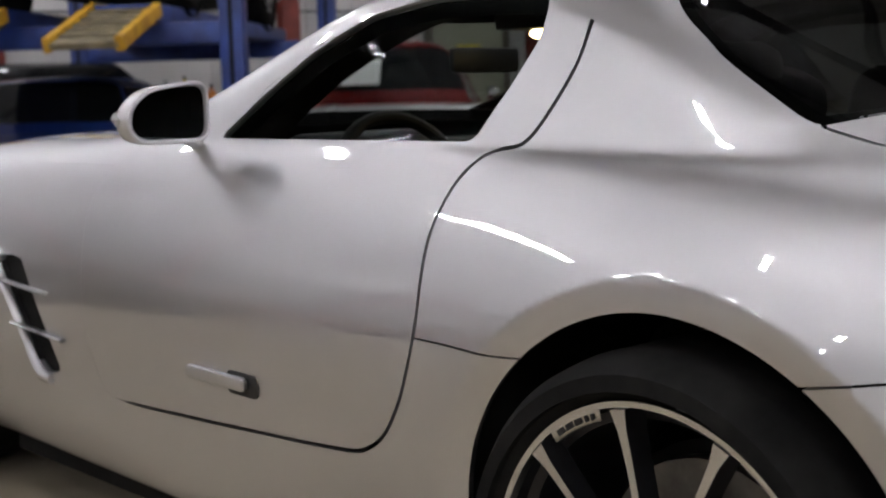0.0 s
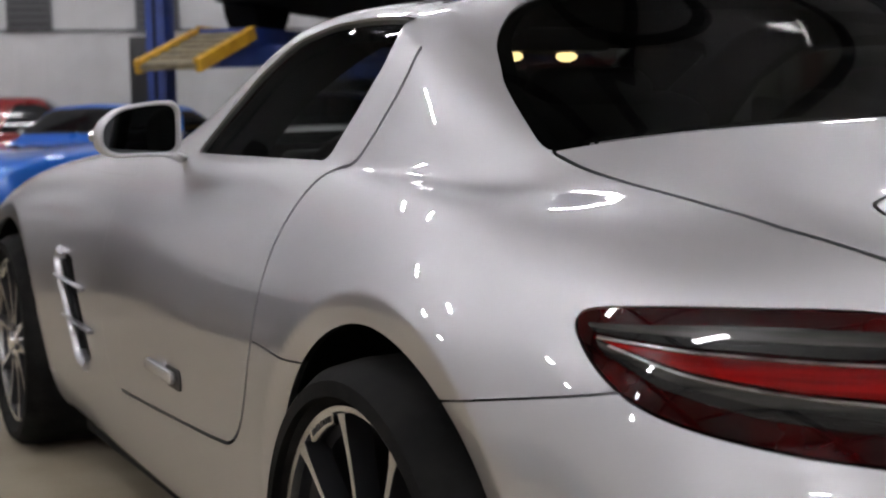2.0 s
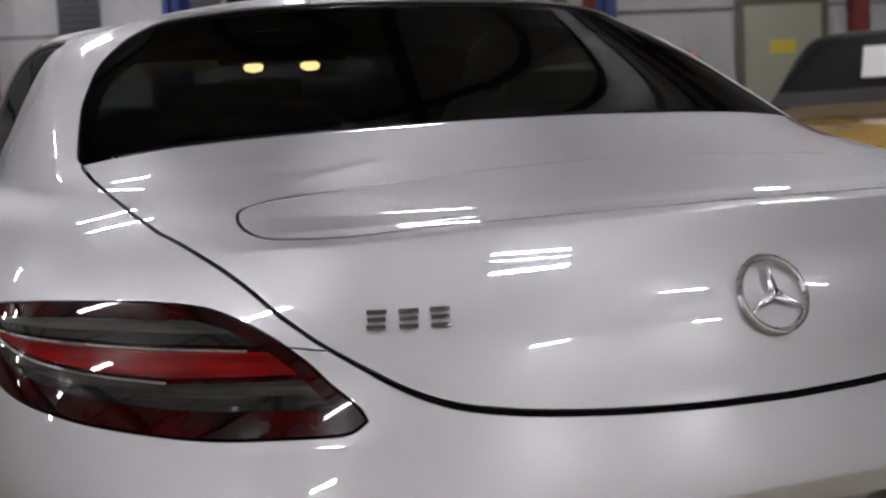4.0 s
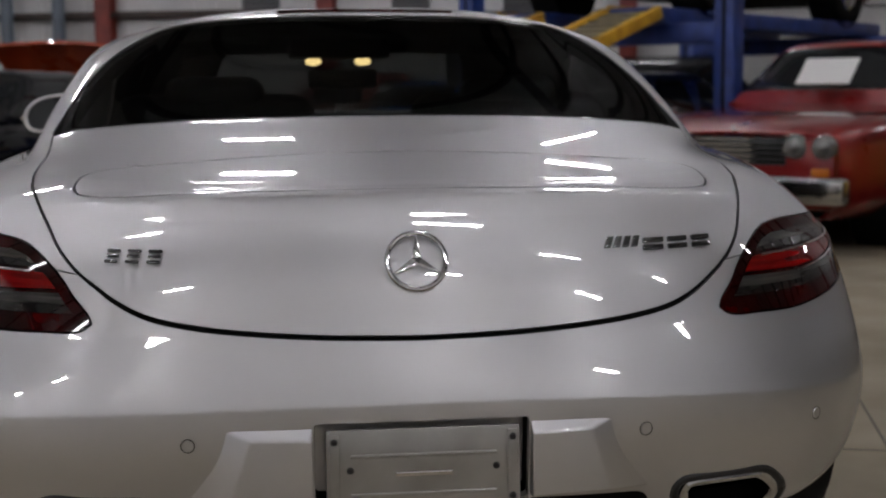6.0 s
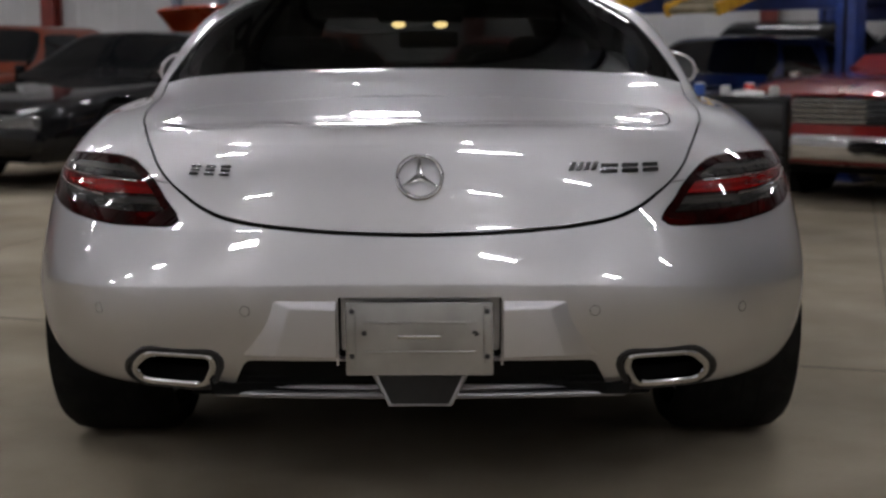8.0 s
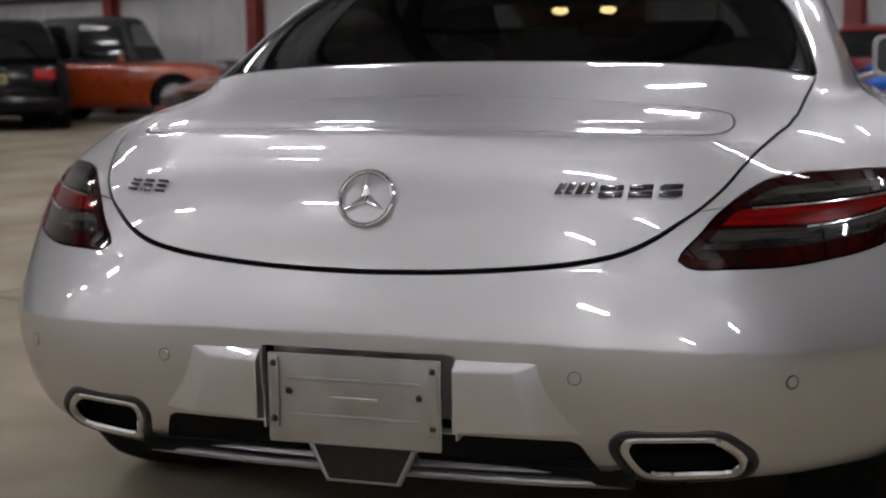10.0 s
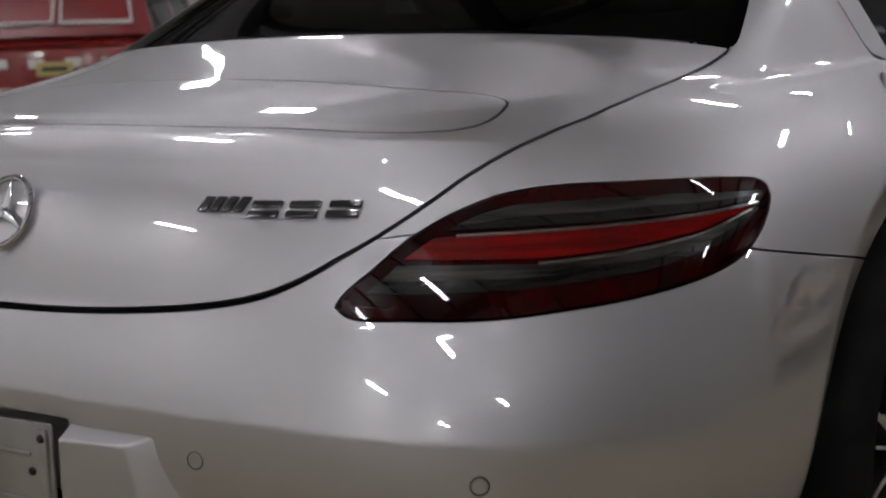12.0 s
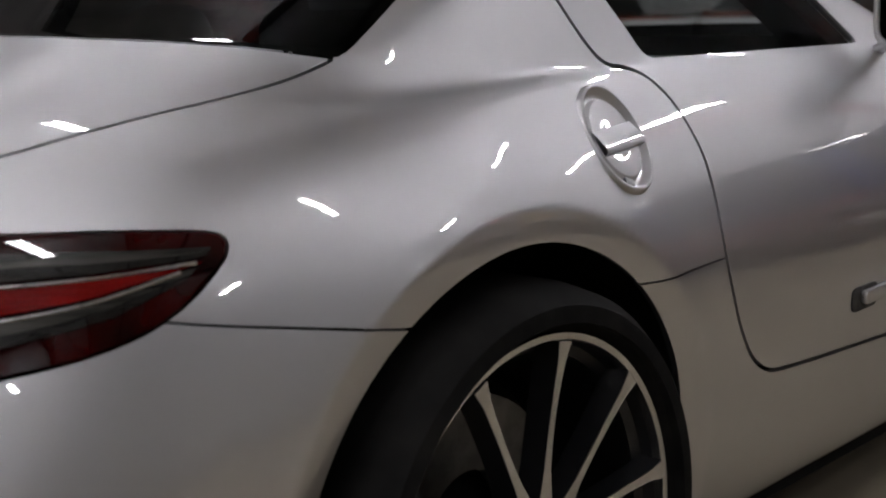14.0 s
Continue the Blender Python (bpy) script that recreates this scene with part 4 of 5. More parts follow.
part("centre_lens", prism([(x * .95, z) for x, z in trap], .03, pose(0, -.962, 0, 90, 0, 0), .003), BLACK_TRIM, back, "dark centre rear fog lens")
part("centre_frame", tube([(x, -.985, z) for x, z in trap], .0065, 8), SATIN, back, "silver centre frame")
lip = [(x, rear_at(x, .32)[0][1] - .012, .313 - .004 * abs(x)) for x in np.linspace(-.44, .44, 31)]
part("diffuser_lip", tube(lip, .008, 10), SATIN, back, "satin grey lower edge under the diffuser")

for s in (1, -1):
    pts = [rear_at(x, z) for x, z in EXHAUST]
    outer = [Vector((q[0] * s, q[1] + .004, q[2])) for q, _ in pts]
    pipe = part("exhaust_surround", tube(outer, .009, 8, True), BLACK_TRIM, back, "black exhaust surround")
    mid = np.mean([list(q) for q in outer], axis=0)
    rim = [Vector(mid) + (q - Vector(mid)) * .84 + Vector((0, -.004, 0)) for q in outer]
    tip = part("exhaust_tip", tube(rim, .0090, 10, True), CHROME, pipe, "polished chrome exhaust tip")
    bm = bmesh.new()
    a = [bm.verts.new(q) for q in rim]
    b = [bm.verts.new(q + Vector((0, .16, .01))) for q in rim]
    for k in range(len(a)):
        bm.faces.new((a[k], a[(k + 1) % len(a)], b[(k + 1) % len(a)], b[k]))
    bm.faces.new(b)
    part("exhaust_bore", bm, SHELL, pipe)
    for x, z in ((.365, .504), (.695, .493)):
        q, n = rear_at(s * x, z)
        m = frame_at(q + .0006 * n, n)
        part("parking_sensor", lathe([(0, .0015), (.0085, .0015), (.0095, .0)], 24, m=m @ pose(0, 0, 0, 0, -90, 0)), SILVER, back)
        part("sensor_ring", tube([m @ Vector((.0108 * math.cos(t), .0108 * math.sin(t), 0)) for t in np.linspace(0, 6.283, 24, endpoint=False)], .0007, 6, True), BADGE, back)

# brake light in the roof edge
q0, n0 = at_uv(0, 12.15)
strip = [at_uv(u, 12.16 - .02 * (u / .8) ** 2) for u in np.linspace(0, .8, 9)]
line = [q * [-1, 1, 1] + .003 * n for q, n in strip[::-1]] + [q + .003 * n for q, n in strip[1:]]
line2 = [Vector(q) + Vector((0, -.035, -.010)) for q in line]
brake = part("roof_brake_light", tube([Vector(q) + Vector((0, -.016, -.002)) for q in line], .012, 8, flat=.6), RED_LENS, coupe, "dark roof-edge brake light")
part("brake_light_frame", tube(line2 + [Vector(line[-1])] + [Vector(q) for q in line[::-1]], .006, 8, True), SILVER, brake, "silver frame")

# flank details: vents, fins, handles, fuel flap
for s in (1, -1):
    fender = [o for o in coupe.children if o.name.startswith("front_fender")][0 if s > 0 else 1]
    door = doors[0 if s > 0 else 1]
    flip = Matrix.Diagonal((s, 1, 1, 1))

    def mirror(bm):
        bm.transform(flip)
        if s < 0:
            bmesh.ops.reverse_faces(bm, faces=bm.faces[:])
        return bm

    bm = bmesh.new()
    ring_ = [(side_at(y, z), y, z) for y, z in VENT]
    a = [bm.verts.new((q[0][0], y, z)) for q, y, z in ring_]
    b = [bm.verts.new((q[0][0] - .05, y, z)) for q, y, z in ring_]
    for k in range(len(a)):
        bm.faces.new((a[k], a[(k + 1) % len(a)], b[(k + 1) % len(a)], b[k]))
    bm.faces.new(b)
    part("vent_grille", mirror(bm), BLACK_TRIM, fender, "black side vent grille")
    lipline = [side_at(y, z)[0] + [.004, 0, 0] for y, z in ((2.03, .668), (2.055, .65), (1.98, .555), (1.91, .47), (1.85, .395), (1.79, .385))]
    part("vent_frame", mirror(tube(glide(np.array(lipline), [5] * 5)[0], .013, 10)), SILVER, fender, "raised silver vent frame")
    for z, y0, y1 in ((.603, 2.03, 1.80), (.503, 1.955, 1.72)):
        line = [side_at(y, z - .02 * t)[0] + [.012 - .006 * t, 0, 0] for t, y in ((t, y0 + (y1 - y0) * t) for t in np.linspace(0, 1, 8))]
        part("vent_fin", mirror(tube(line, .010, 8, flat=.45)), SATIN, fender, "slim silver fin")
    q, n = side_at(1.03, .497)
    m = frame_at(q, n)
    cup = prism(rounded([(-.05, -.022), (.06, -.022), (.06, .022), (-.05, .022)], .018), .003, m @ pose(s * 0 - .075, -.002, -.001))
    part("handle_recess", mirror(cup), BLACK_TRIM, door, "dark recess behind the handle")
    grip = prism(rounded([(-.02, -.013), (.19, -.013), (.19, .013), (-.02, .013)], .011), .012, m @ pose(-.07, 0, .002), .003)
    part("door_handle", mirror(grip), SILVER, door, "flush silver door handle")

q, n = side_at(.246, .838)
m = frame_at(q, n) @ pose(0, 0, 0, 0, 0, -22)
OVAL = Matrix.Diagonal((.070, .086, 1, 1)) @ pose(0, 0, 0, 0, -90, 0)
flap = part("fuel_flap", lathe([(1.04, -.005), (1.01, .0022), (.97, .0032), (.93, .0022), (.885, -.0075), (.80, -.0095), (.77, -.0090), (.74, -.0025), (.70, -.0015), (.35, -.0028), (.02, -.0030)], 56, m=m @ OVAL), SILVER, coupe, "oval silver fuel flap with a grip bar")
bar = bmesh.new()
rows = []
for t in np.linspace(-1, 1, 15):
    half = .056
    rows.append([bar.verts.new(m @ pose(0, 0, 0, 0, 0, 26) @ Vector((t * half, y, z))) for y, z in ((-.0215, -.006), (-.0205, .0065), (-.016, .0085), (0, .0060), (.017, .0005), (.019, -.004))])
for p, q_ in zip(rows, rows[1:]):
    for k in range(5):
        bar.faces.new((p[k], q_[k], q_[k + 1], p[k + 1]))
bmesh.ops.recalc_face_normals(bar, faces=bar.faces[:])
part("grip_bar", bar, SILVER, flap, "raised grip bar")
part("flap_latch", prism(rounded([(-.010, -.006), (.010, -.006), (.010, .006), (-.010, .006)], .004), .006, m @ pose(.006, -.069, -.009), .0012), SATIN, flap, "small metal latch")


# door mirrors
def door_mirror(s):
    face = rounded([(-.088, -.055), (.070, -.055), (.094, -.030), (.088, .014), (.050, .046), (-.010, .058), (-.088, .062)], .030, 6)
    m = pose(s * .882, 1.215, .990, 90, 0, 0)
    bm = bmesh.new()
    rows = []
    for y, k in ((0, 1.0), (.012, 1.05), (.035, 1.03), (.058, .90), (.072, .68), (.078, .40)):
        rows.append([bm.verts.new((s * (.882 + x * k), 1.215 + y, .990 + z * k + .004 * (1 - k))) for x, z in face])
    for p, q in zip(rows, rows[1:]):
        for k in range(len(p)):
            bm.faces.new((p[k], p[(k + 1) % len(p)], q[(k + 1) % len(p)], q[k]))
    bm.faces.new(rows[0])
    bm.faces.new(rows[-1])
    bmesh.ops.recalc_face_normals(bm, faces=bm.faces[:])
    mir = part("door_mirror", bm, SILVER, coupe, "silver door mirror with dark glass", 50)
    pane = [(s * x * .88, z * .88) for x, z in face]
    part("mirror_glass", prism(pane if s > 0 else pane[::-1], .003, m @ pose(0, 0, -.001)), MIRROR_GLASS, mir, "dark mirror glass")
    part("mirror_rim", tube([m @ Vector((s * x * .97, z * .97, .001)) for x, z in face], .0050, 8, True), SILVER, mir)
    part("indicator_strip", tube([(s * (.882 + .099), 1.235, .975), (s * (.882 + .092), 1.26, .985), (s * (.882 + .075), 1.28, .99)], .008, 8), LENS_WHITE, mir, "clear indicator strip")
    part("mirror_arm", tube([(s * .74, 1.33, .915), (s * .775, 1.31, .93), (s * .82, 1.28, .945)], .018, 10, flat=.6), SILVER, mir)
    return mir


for s in (1, -1):
    door_mirror(s)


# wheels
def road_wheel(x, y, r, s, rim, turn):
    """One wheel: tyre, machined ten-spoke rim, hub, bolts, disc and caliper. s: the side it faces."""
    hub = thing("wheel", "", "")
    hub.parent = coupe
    hub.matrix_basis = pose(s * x, y, r) @ (Matrix.Identity(4) if s > 0 else pose(0, 0, 0, 0, 0, 180))
    w = .145
    prof = [(rim - .004, -.04), (rim + .004, -.008), (rim + .018, .008), (r - .048, .022), (r - .026, .020), (r - .008, -.004), (r, -.05), (r, -w), (r, -2 * w + .06), (r - .005, -2 * w + .028), (r - .03, -2 * w), (rim, -2 * w + .01), (rim - .01, -2 * w + .06), (rim - .004, -.04)]
    tyre = part("tyre", lathe(prof, 80), RUBBER, hub, "black low-profile tyre")
    for k in range(4):
        a = -.075 - .045 * k
        part("tread_groove", lathe([(r + .0006, a), (r + .0006, a - .008)], 80), SHELL, tyre)
    barrel = part("rim", lathe([(rim - .0075, -.012), (rim - .012, -.028), (rim - .026, -.034), (rim - .030, -.10), (rim - .035, -.25)], 80), ALLOY_DARK, hub, "dark alloy rim with a machined lip")
    part("rim_lip", lathe([(rim + .005, -.004), (rim + .003, .0025), (rim - .0055, .001), (rim - .0075, -.012)], 80), MACHINED, barrel, "machined silver lip")
    for k in range(5):
        base = turn + 72 * k
        for side in (-1, 1):
            a0, a1 = radians(base + side * 15.5), radians(base + side * 18)
            sp, face = bmesh.new(), bmesh.new()
            rows = []
            for t in np.linspace(0, 1, 9):
                rad = .052 + (rim - .008 - .052) * t
                ang = a0 + (a1 - a0) * t
                half = .0095 - .004 * math.sin(math.pi * min(t * .95, 1)) + .004 * max(0, t - .90) / .10 + .006 * max(0, .22 - t) / .22
                front = -.003 + .005 * t - .004 * math.sin(math.pi * t)
                c, d = math.cos(ang), math.sin(ang)
                rows.append([(a, rad * c - o * d, rad * d + o * c) for a, o in ((front, -half), (front, half), (front - .035, half * 1.5), (front - .035, -half * 1.5))])
            vs = [[sp.verts.new(q) for q in row] for row in rows]
            for p, q in zip(vs, vs[1:]):
                for i in range(4):
                    sp.faces.new((p[i], p[(i + 1) % 4], q[(i + 1) % 4], q[i]))
            sp.faces.new(vs[0])
            sp.faces.new(vs[-1][::-1])
            bmesh.ops.recalc_face_normals(sp, faces=sp.faces[:])
            spoke = part("spoke", sp, ALLOY_DARK, hub, "", 25)
            fv = [[face.verts.new((row[i][0] + .0012, row[i][1], row[i][2])) for i in (0, 1)] for row in rows]
            for p, q in zip(fv, fv[1:]):
                face.faces.new((p[0], q[0], q[1], p[1]))
            part("spoke_face", face, MACHINED, spoke, "machined silver face")
    if s < 0:
        pad = bmesh.new()
        rows = [[pad.verts.new((a, r_ * math.cos(q), r_ * math.sin(q))) for a, r_ in ((.0015, rim - .004), (.0015, rim - .021), (-.012, rim - .021))] for q in np.linspace(radians(107), radians(128), 9)]
        for p, q in zip(rows, rows[1:]):
            for i in range(2):
                pad.faces.new((p[i], q[i], q[i + 1], p[i + 1]))
        pad = part("rim_pad", pad, MACHINED, barrel, "machined pad on the rim edge")
        for q in (110, 112.5, 116, 120, 124):
            part("pad_bar", box(.0018, .0032, rim - .0175, rim - .009, -.0028 if q < 114 else -.0065, .0028 if q < 114 else .0065, m=pose(0, 0, 0, q, 0, 0)), BLACK_TRIM, pad)
    part("hub_cover", lathe([(0, .004), (.05, .002), (.062, -.004), (.074, -.034)], 40), MACHINED, hub)
    part("centre_cap", lathe([(0, .016), (.022, .015), (.031, .011), (.033, .002)], 32), CHROME, hub, "chrome centre cap")
    for k in range(5):
        a = radians(54 + 72 * k)
        part("wheel_bolt", lathe([(0, .005), (.009, .005), (.011, -.003)], 12, m=pose(0, .052 * math.cos(a), .052 * math.sin(a))), BLACK_TRIM, hub)
    disc = part("brake_disc", lathe([(.08, -.125), (.18, -.125), (.181, -.15), (.08, -.15)], 64), DISC_IRON, hub, "grey iron brake disc")
    part("caliper", box(-.17, -.09, -.20 if s > 0 else .12, -.12 if s > 0 else .20, -.05, .11, .015, 2), CALIPER, hub, "grey brake caliper")
    part("inner_drum", lathe([(.0, -.16), (.20, -.16), (.20, -.27)], 40), SHELL, hub)
    return hub


for s in (1, -1):
    road_wheel(.950, REAR_AXLE - .034, .342, s, .276, 26 if s > 0 else 10)
    road_wheel(.905, FRONT_AXLE, .334, s, .252, 26 if s > 0 else 10)
    for y, z, r in ARCHES:
        prof = [(r + .006, 0), (r + .02, -.03), (r + .02, -.33), (.05, -.34)]
        well = lathe(prof, 48, m=pose(s * (.905 if y < 1 else .87), y, z) @ (Matrix.Identity(4) if s > 0 else pose(0, 0, 0, 0, 0, 180)))
        bmesh.ops.delete(well, geom=[v for v in well.verts if v.co.z < .2], context="VERTS")
        part("wheel_arch_liner", well, SHELL, coupe, "black wheel arch liner")
part("underbody", box(-.60, .60, -.15, 3.3, .135, .215, .01), SHELL, coupe)
part("rear_undertray", box(-.52, .52, -.78, -.14, .272, .30, .008), SHELL, coupe, "black undertray")
for s in (1, -1):
    part("side_undertray", box(min(s * .60, s * .80), max(s * .60, s * .80), .42, 2.2, .13, .20, .01), SHELL, coupe)
part("rear_silencer", box(-.42, .42, -.74, -.45, .26, .33, .03), SHELL, coupe)

# cabin
cabin = part("dashboard", box(-.62, .62, 1.30, 1.62, .62, .90, .05, 3), DASH, coupe, "black dashboard")
part("instrument_hood", box(-.52, -.18, 1.20, 1.36, .86, .935, .03, 3), DASH, cabin)
part("cabin_floor", box(-.66, .66, -.1, 1.7, .28, .32), SHELL, coupe)
part("rear_shelf", box(-.60, .60, -.18, .22, .80, .86, .03), DASH, coupe, "black parcel shelf")
part("centre_tunnel", box(-.13, .13, .1, 1.35, .3, .62, .04), DASH, coupe)
for s in (1, -1):
    seat = part("seat_cushion", box(s * .36 - .25, s * .36 + .25, .48, .98, .36, .52, .05, 3), LEATHER, coupe, "black leather seat")
    rest_ = box(-.245, .245, -.075, .075, 0, .60, .06, 3)
    rest_.transform(pose(s * .36, .42, .46, 14, 0, 0))
    part("seat_back", rest_, LEATHER, seat)
    head = box(-.12, .12, -.045, .045, 0, .16, .04, 3)
    head.transform(pose(s * .36, .30, .93, 12, 0, 0))
    part("headrest", head, LEATHER, seat)
wheel_m = pose(-.36, 1.12, .80, 68, 0, 0)
steer = part("steering_wheel", tube([wheel_m @ Vector((.18 * math.cos(t), .18 * math.sin(t), 0)) for t in np.linspace(0, 6.283, 40, endpoint=False)], .015, 10, True), LEATHER, coupe, "black steering wheel")
part("steering_boss", prism(rounded([(-.07, -.06), (.07, -.06), (.07, .06), (-.07, .06)], .03), .03, wheel_m @ pose(0, 0, -.02), .006), DASH, steer)
for a in (0, 180, 270):
    part("steering_spoke", tube([wheel_m @ Vector((.06 * math.cos(radians(a)), .06 * math.sin(radians(a)), 0)), wheel_m @ Vector((.175 * math.cos(radians(a)), .175 * math.sin(radians(a)), 0))], .012, 8), SATIN, steer)
roofliner = box(-.17, .12, .90, 1.04, 1.147, 1.20, .008)
console = part("roof_console", roofliner, DASH, coupe, "roof console with two lit lamps")
for x in (-.10, .045):
    part("dome_lamp", lathe([(math.sin(a), -math.cos(a)) for a in np.linspace(0.02, 3.12, 12)], 24, m=Matrix.Translation((x, .965, 1.138)) @ Matrix.Diagonal((.024, .026, .0125, 1))), DOME, console, "lit warm dome lamp")
rear_view = part("rear_view_mirror", box(-.11, .11, 1.24, 1.26, 1.06, 1.12, .012, 2), BLACK_TRIM, coupe, "small dark inner mirror")

# black trim along the inside of the window frame
for s in (1, -1):
    edge = glide(np.array([(1.28, .925), (1.17, 1.01), (1.03, 1.095), (.87, 1.158), (.71, 1.184), (.56, 1.187), (.42, 1.178)]), [6] * 6)[0]
    bm = bmesh.new()
    rows = []
    for y, z in edge:
        x = float(np.interp(z, [.93, 1.06, 1.16, 1.20], [.756, .708, .65, .62]))
        deep = .17 if y > .8 else .17 - .10 * min(1, (.8 - y) / .3)
        rows.append([bm.verts.new((s * (x - d), y + e, z - f)) for d, e, f in ((.012, 0, 0), (.012 + deep, .02, .012), (.012 + deep, .03, -.02))])
    for p, q in zip(rows, rows[1:]):
        for k in range(2):
            bm.faces.new((p[k], p[k + 1], q[k + 1], q[k]))
    part("pillar_trim", bm, SHELL, coupe, "black trim inside the window frame")

# ---- other vehicles and shop things in the hall ----
DARK_GLASS = material("dark_car_glass", (.006, .007, .008), .05, 0, 0.0, spec=.4)
CAR_BLACK = paint("black_paint", (.004, .004, .005), 0, .5, 1.4, .05)
CAR_RED = paint("red_paint", (.20, .010, .010), .1, .3)
CAR_BLUE = paint("bright_blue_paint", (.008, .12, .52), .1, .3)
CAR_NAVY = paint("navy_paint", (.006, .018, .10), .1, .3)
CAR_ORANGE = paint("orange_paint", (.34, .045, .008), .1, .3)
CAR_COPPER = paint("copper_paint", (.20, .035, .012), .4, .35)
CAR_YELLOW = paint("mustard_yellow_paint", (.42, .24, .028), .1, .3)
CAR_TEAL = paint("pale_blue_paint", (.12, .22, .28), .1, .35)
CAR_CHARCOAL = paint("charcoal_paint", (.035, .035, .038), .2, .35)
VINYL = material("black_vinyl_roof", (.012, .012, .012), .6)
LAMP_GLASS = material("headlamp_glass", (.22, .22, .215), .1, .6, 1.0)
TAIL_RED = material("red_tail_lens", (.36, .012, .012), .15, 0, 1.0)
AMBER = material("amber_lens", (.55, .14, .01), .2, 0, 1.0)
PAPER = material("white_paper", (.72, .72, .71), .7)
PLATE_YELLOW = material("yellow_plate", (.50, .42, .16), .5)
PLATE_DARK = material("plate_bar", (.05, .06, .04), .6)
CREAM = material("cream_bumper_paint", (.55, .49, .36), .45)
LIFT_BLUE = material("lift_blue_paint", (.010, .030, .17), .45)
tint(LIFT_BLUE, (.008, .024, .13), (.016, .045, .22), 5)
RAMP_YELLOW = material("ramp_yellow_paint", (.55, .30, .012), .5)
tint(RAMP_YELLOW, (.42, .22, .010), (.62, .36, .020), 7)
TREAD = material("worn_tread_plate", (.20, .17, .11), .5, .4)
tint(TREAD, (.14, .12, .08), (.27, .23, .15), 9)

ROW = -16.7  # the hall's own heading; vehicles in the row stand nose out


def hall_pose(x, y, turn=0.0, z=0.0):
    """A pose at world x, y, turned from the hall's heading."""
    return pose(x, y, z, 0, 0, ROW + turn)


def small_wheel(parent, x, y, r, chrome=False):
    """A wheel of a background vehicle, facing the side of x."""
    s = 1 if x > 0 else -1
    face = pose(x, y, r) @ (Matrix.Identity(4) if s > 0 else pose(0, 0, 0, 0, 0, 180))
    t = part("wheel", lathe([(r * .62, -.02), (r * .68, .0), (r * .9, 0), (r, -.03), (r, -.17), (r * .9, -.2), (r * .6, -.19)], 32, m=face), RUBBER, parent, "black tyre")
    part("wheel_rim", lathe([(0, .0), (r * .16, .0), (r * .2, -.03), (r * .5, -.045), (r * .58, -.012), (r * .64, -.015)], 32, m=face), CHROME if chrome else SATIN, t, "bright wheel rim")


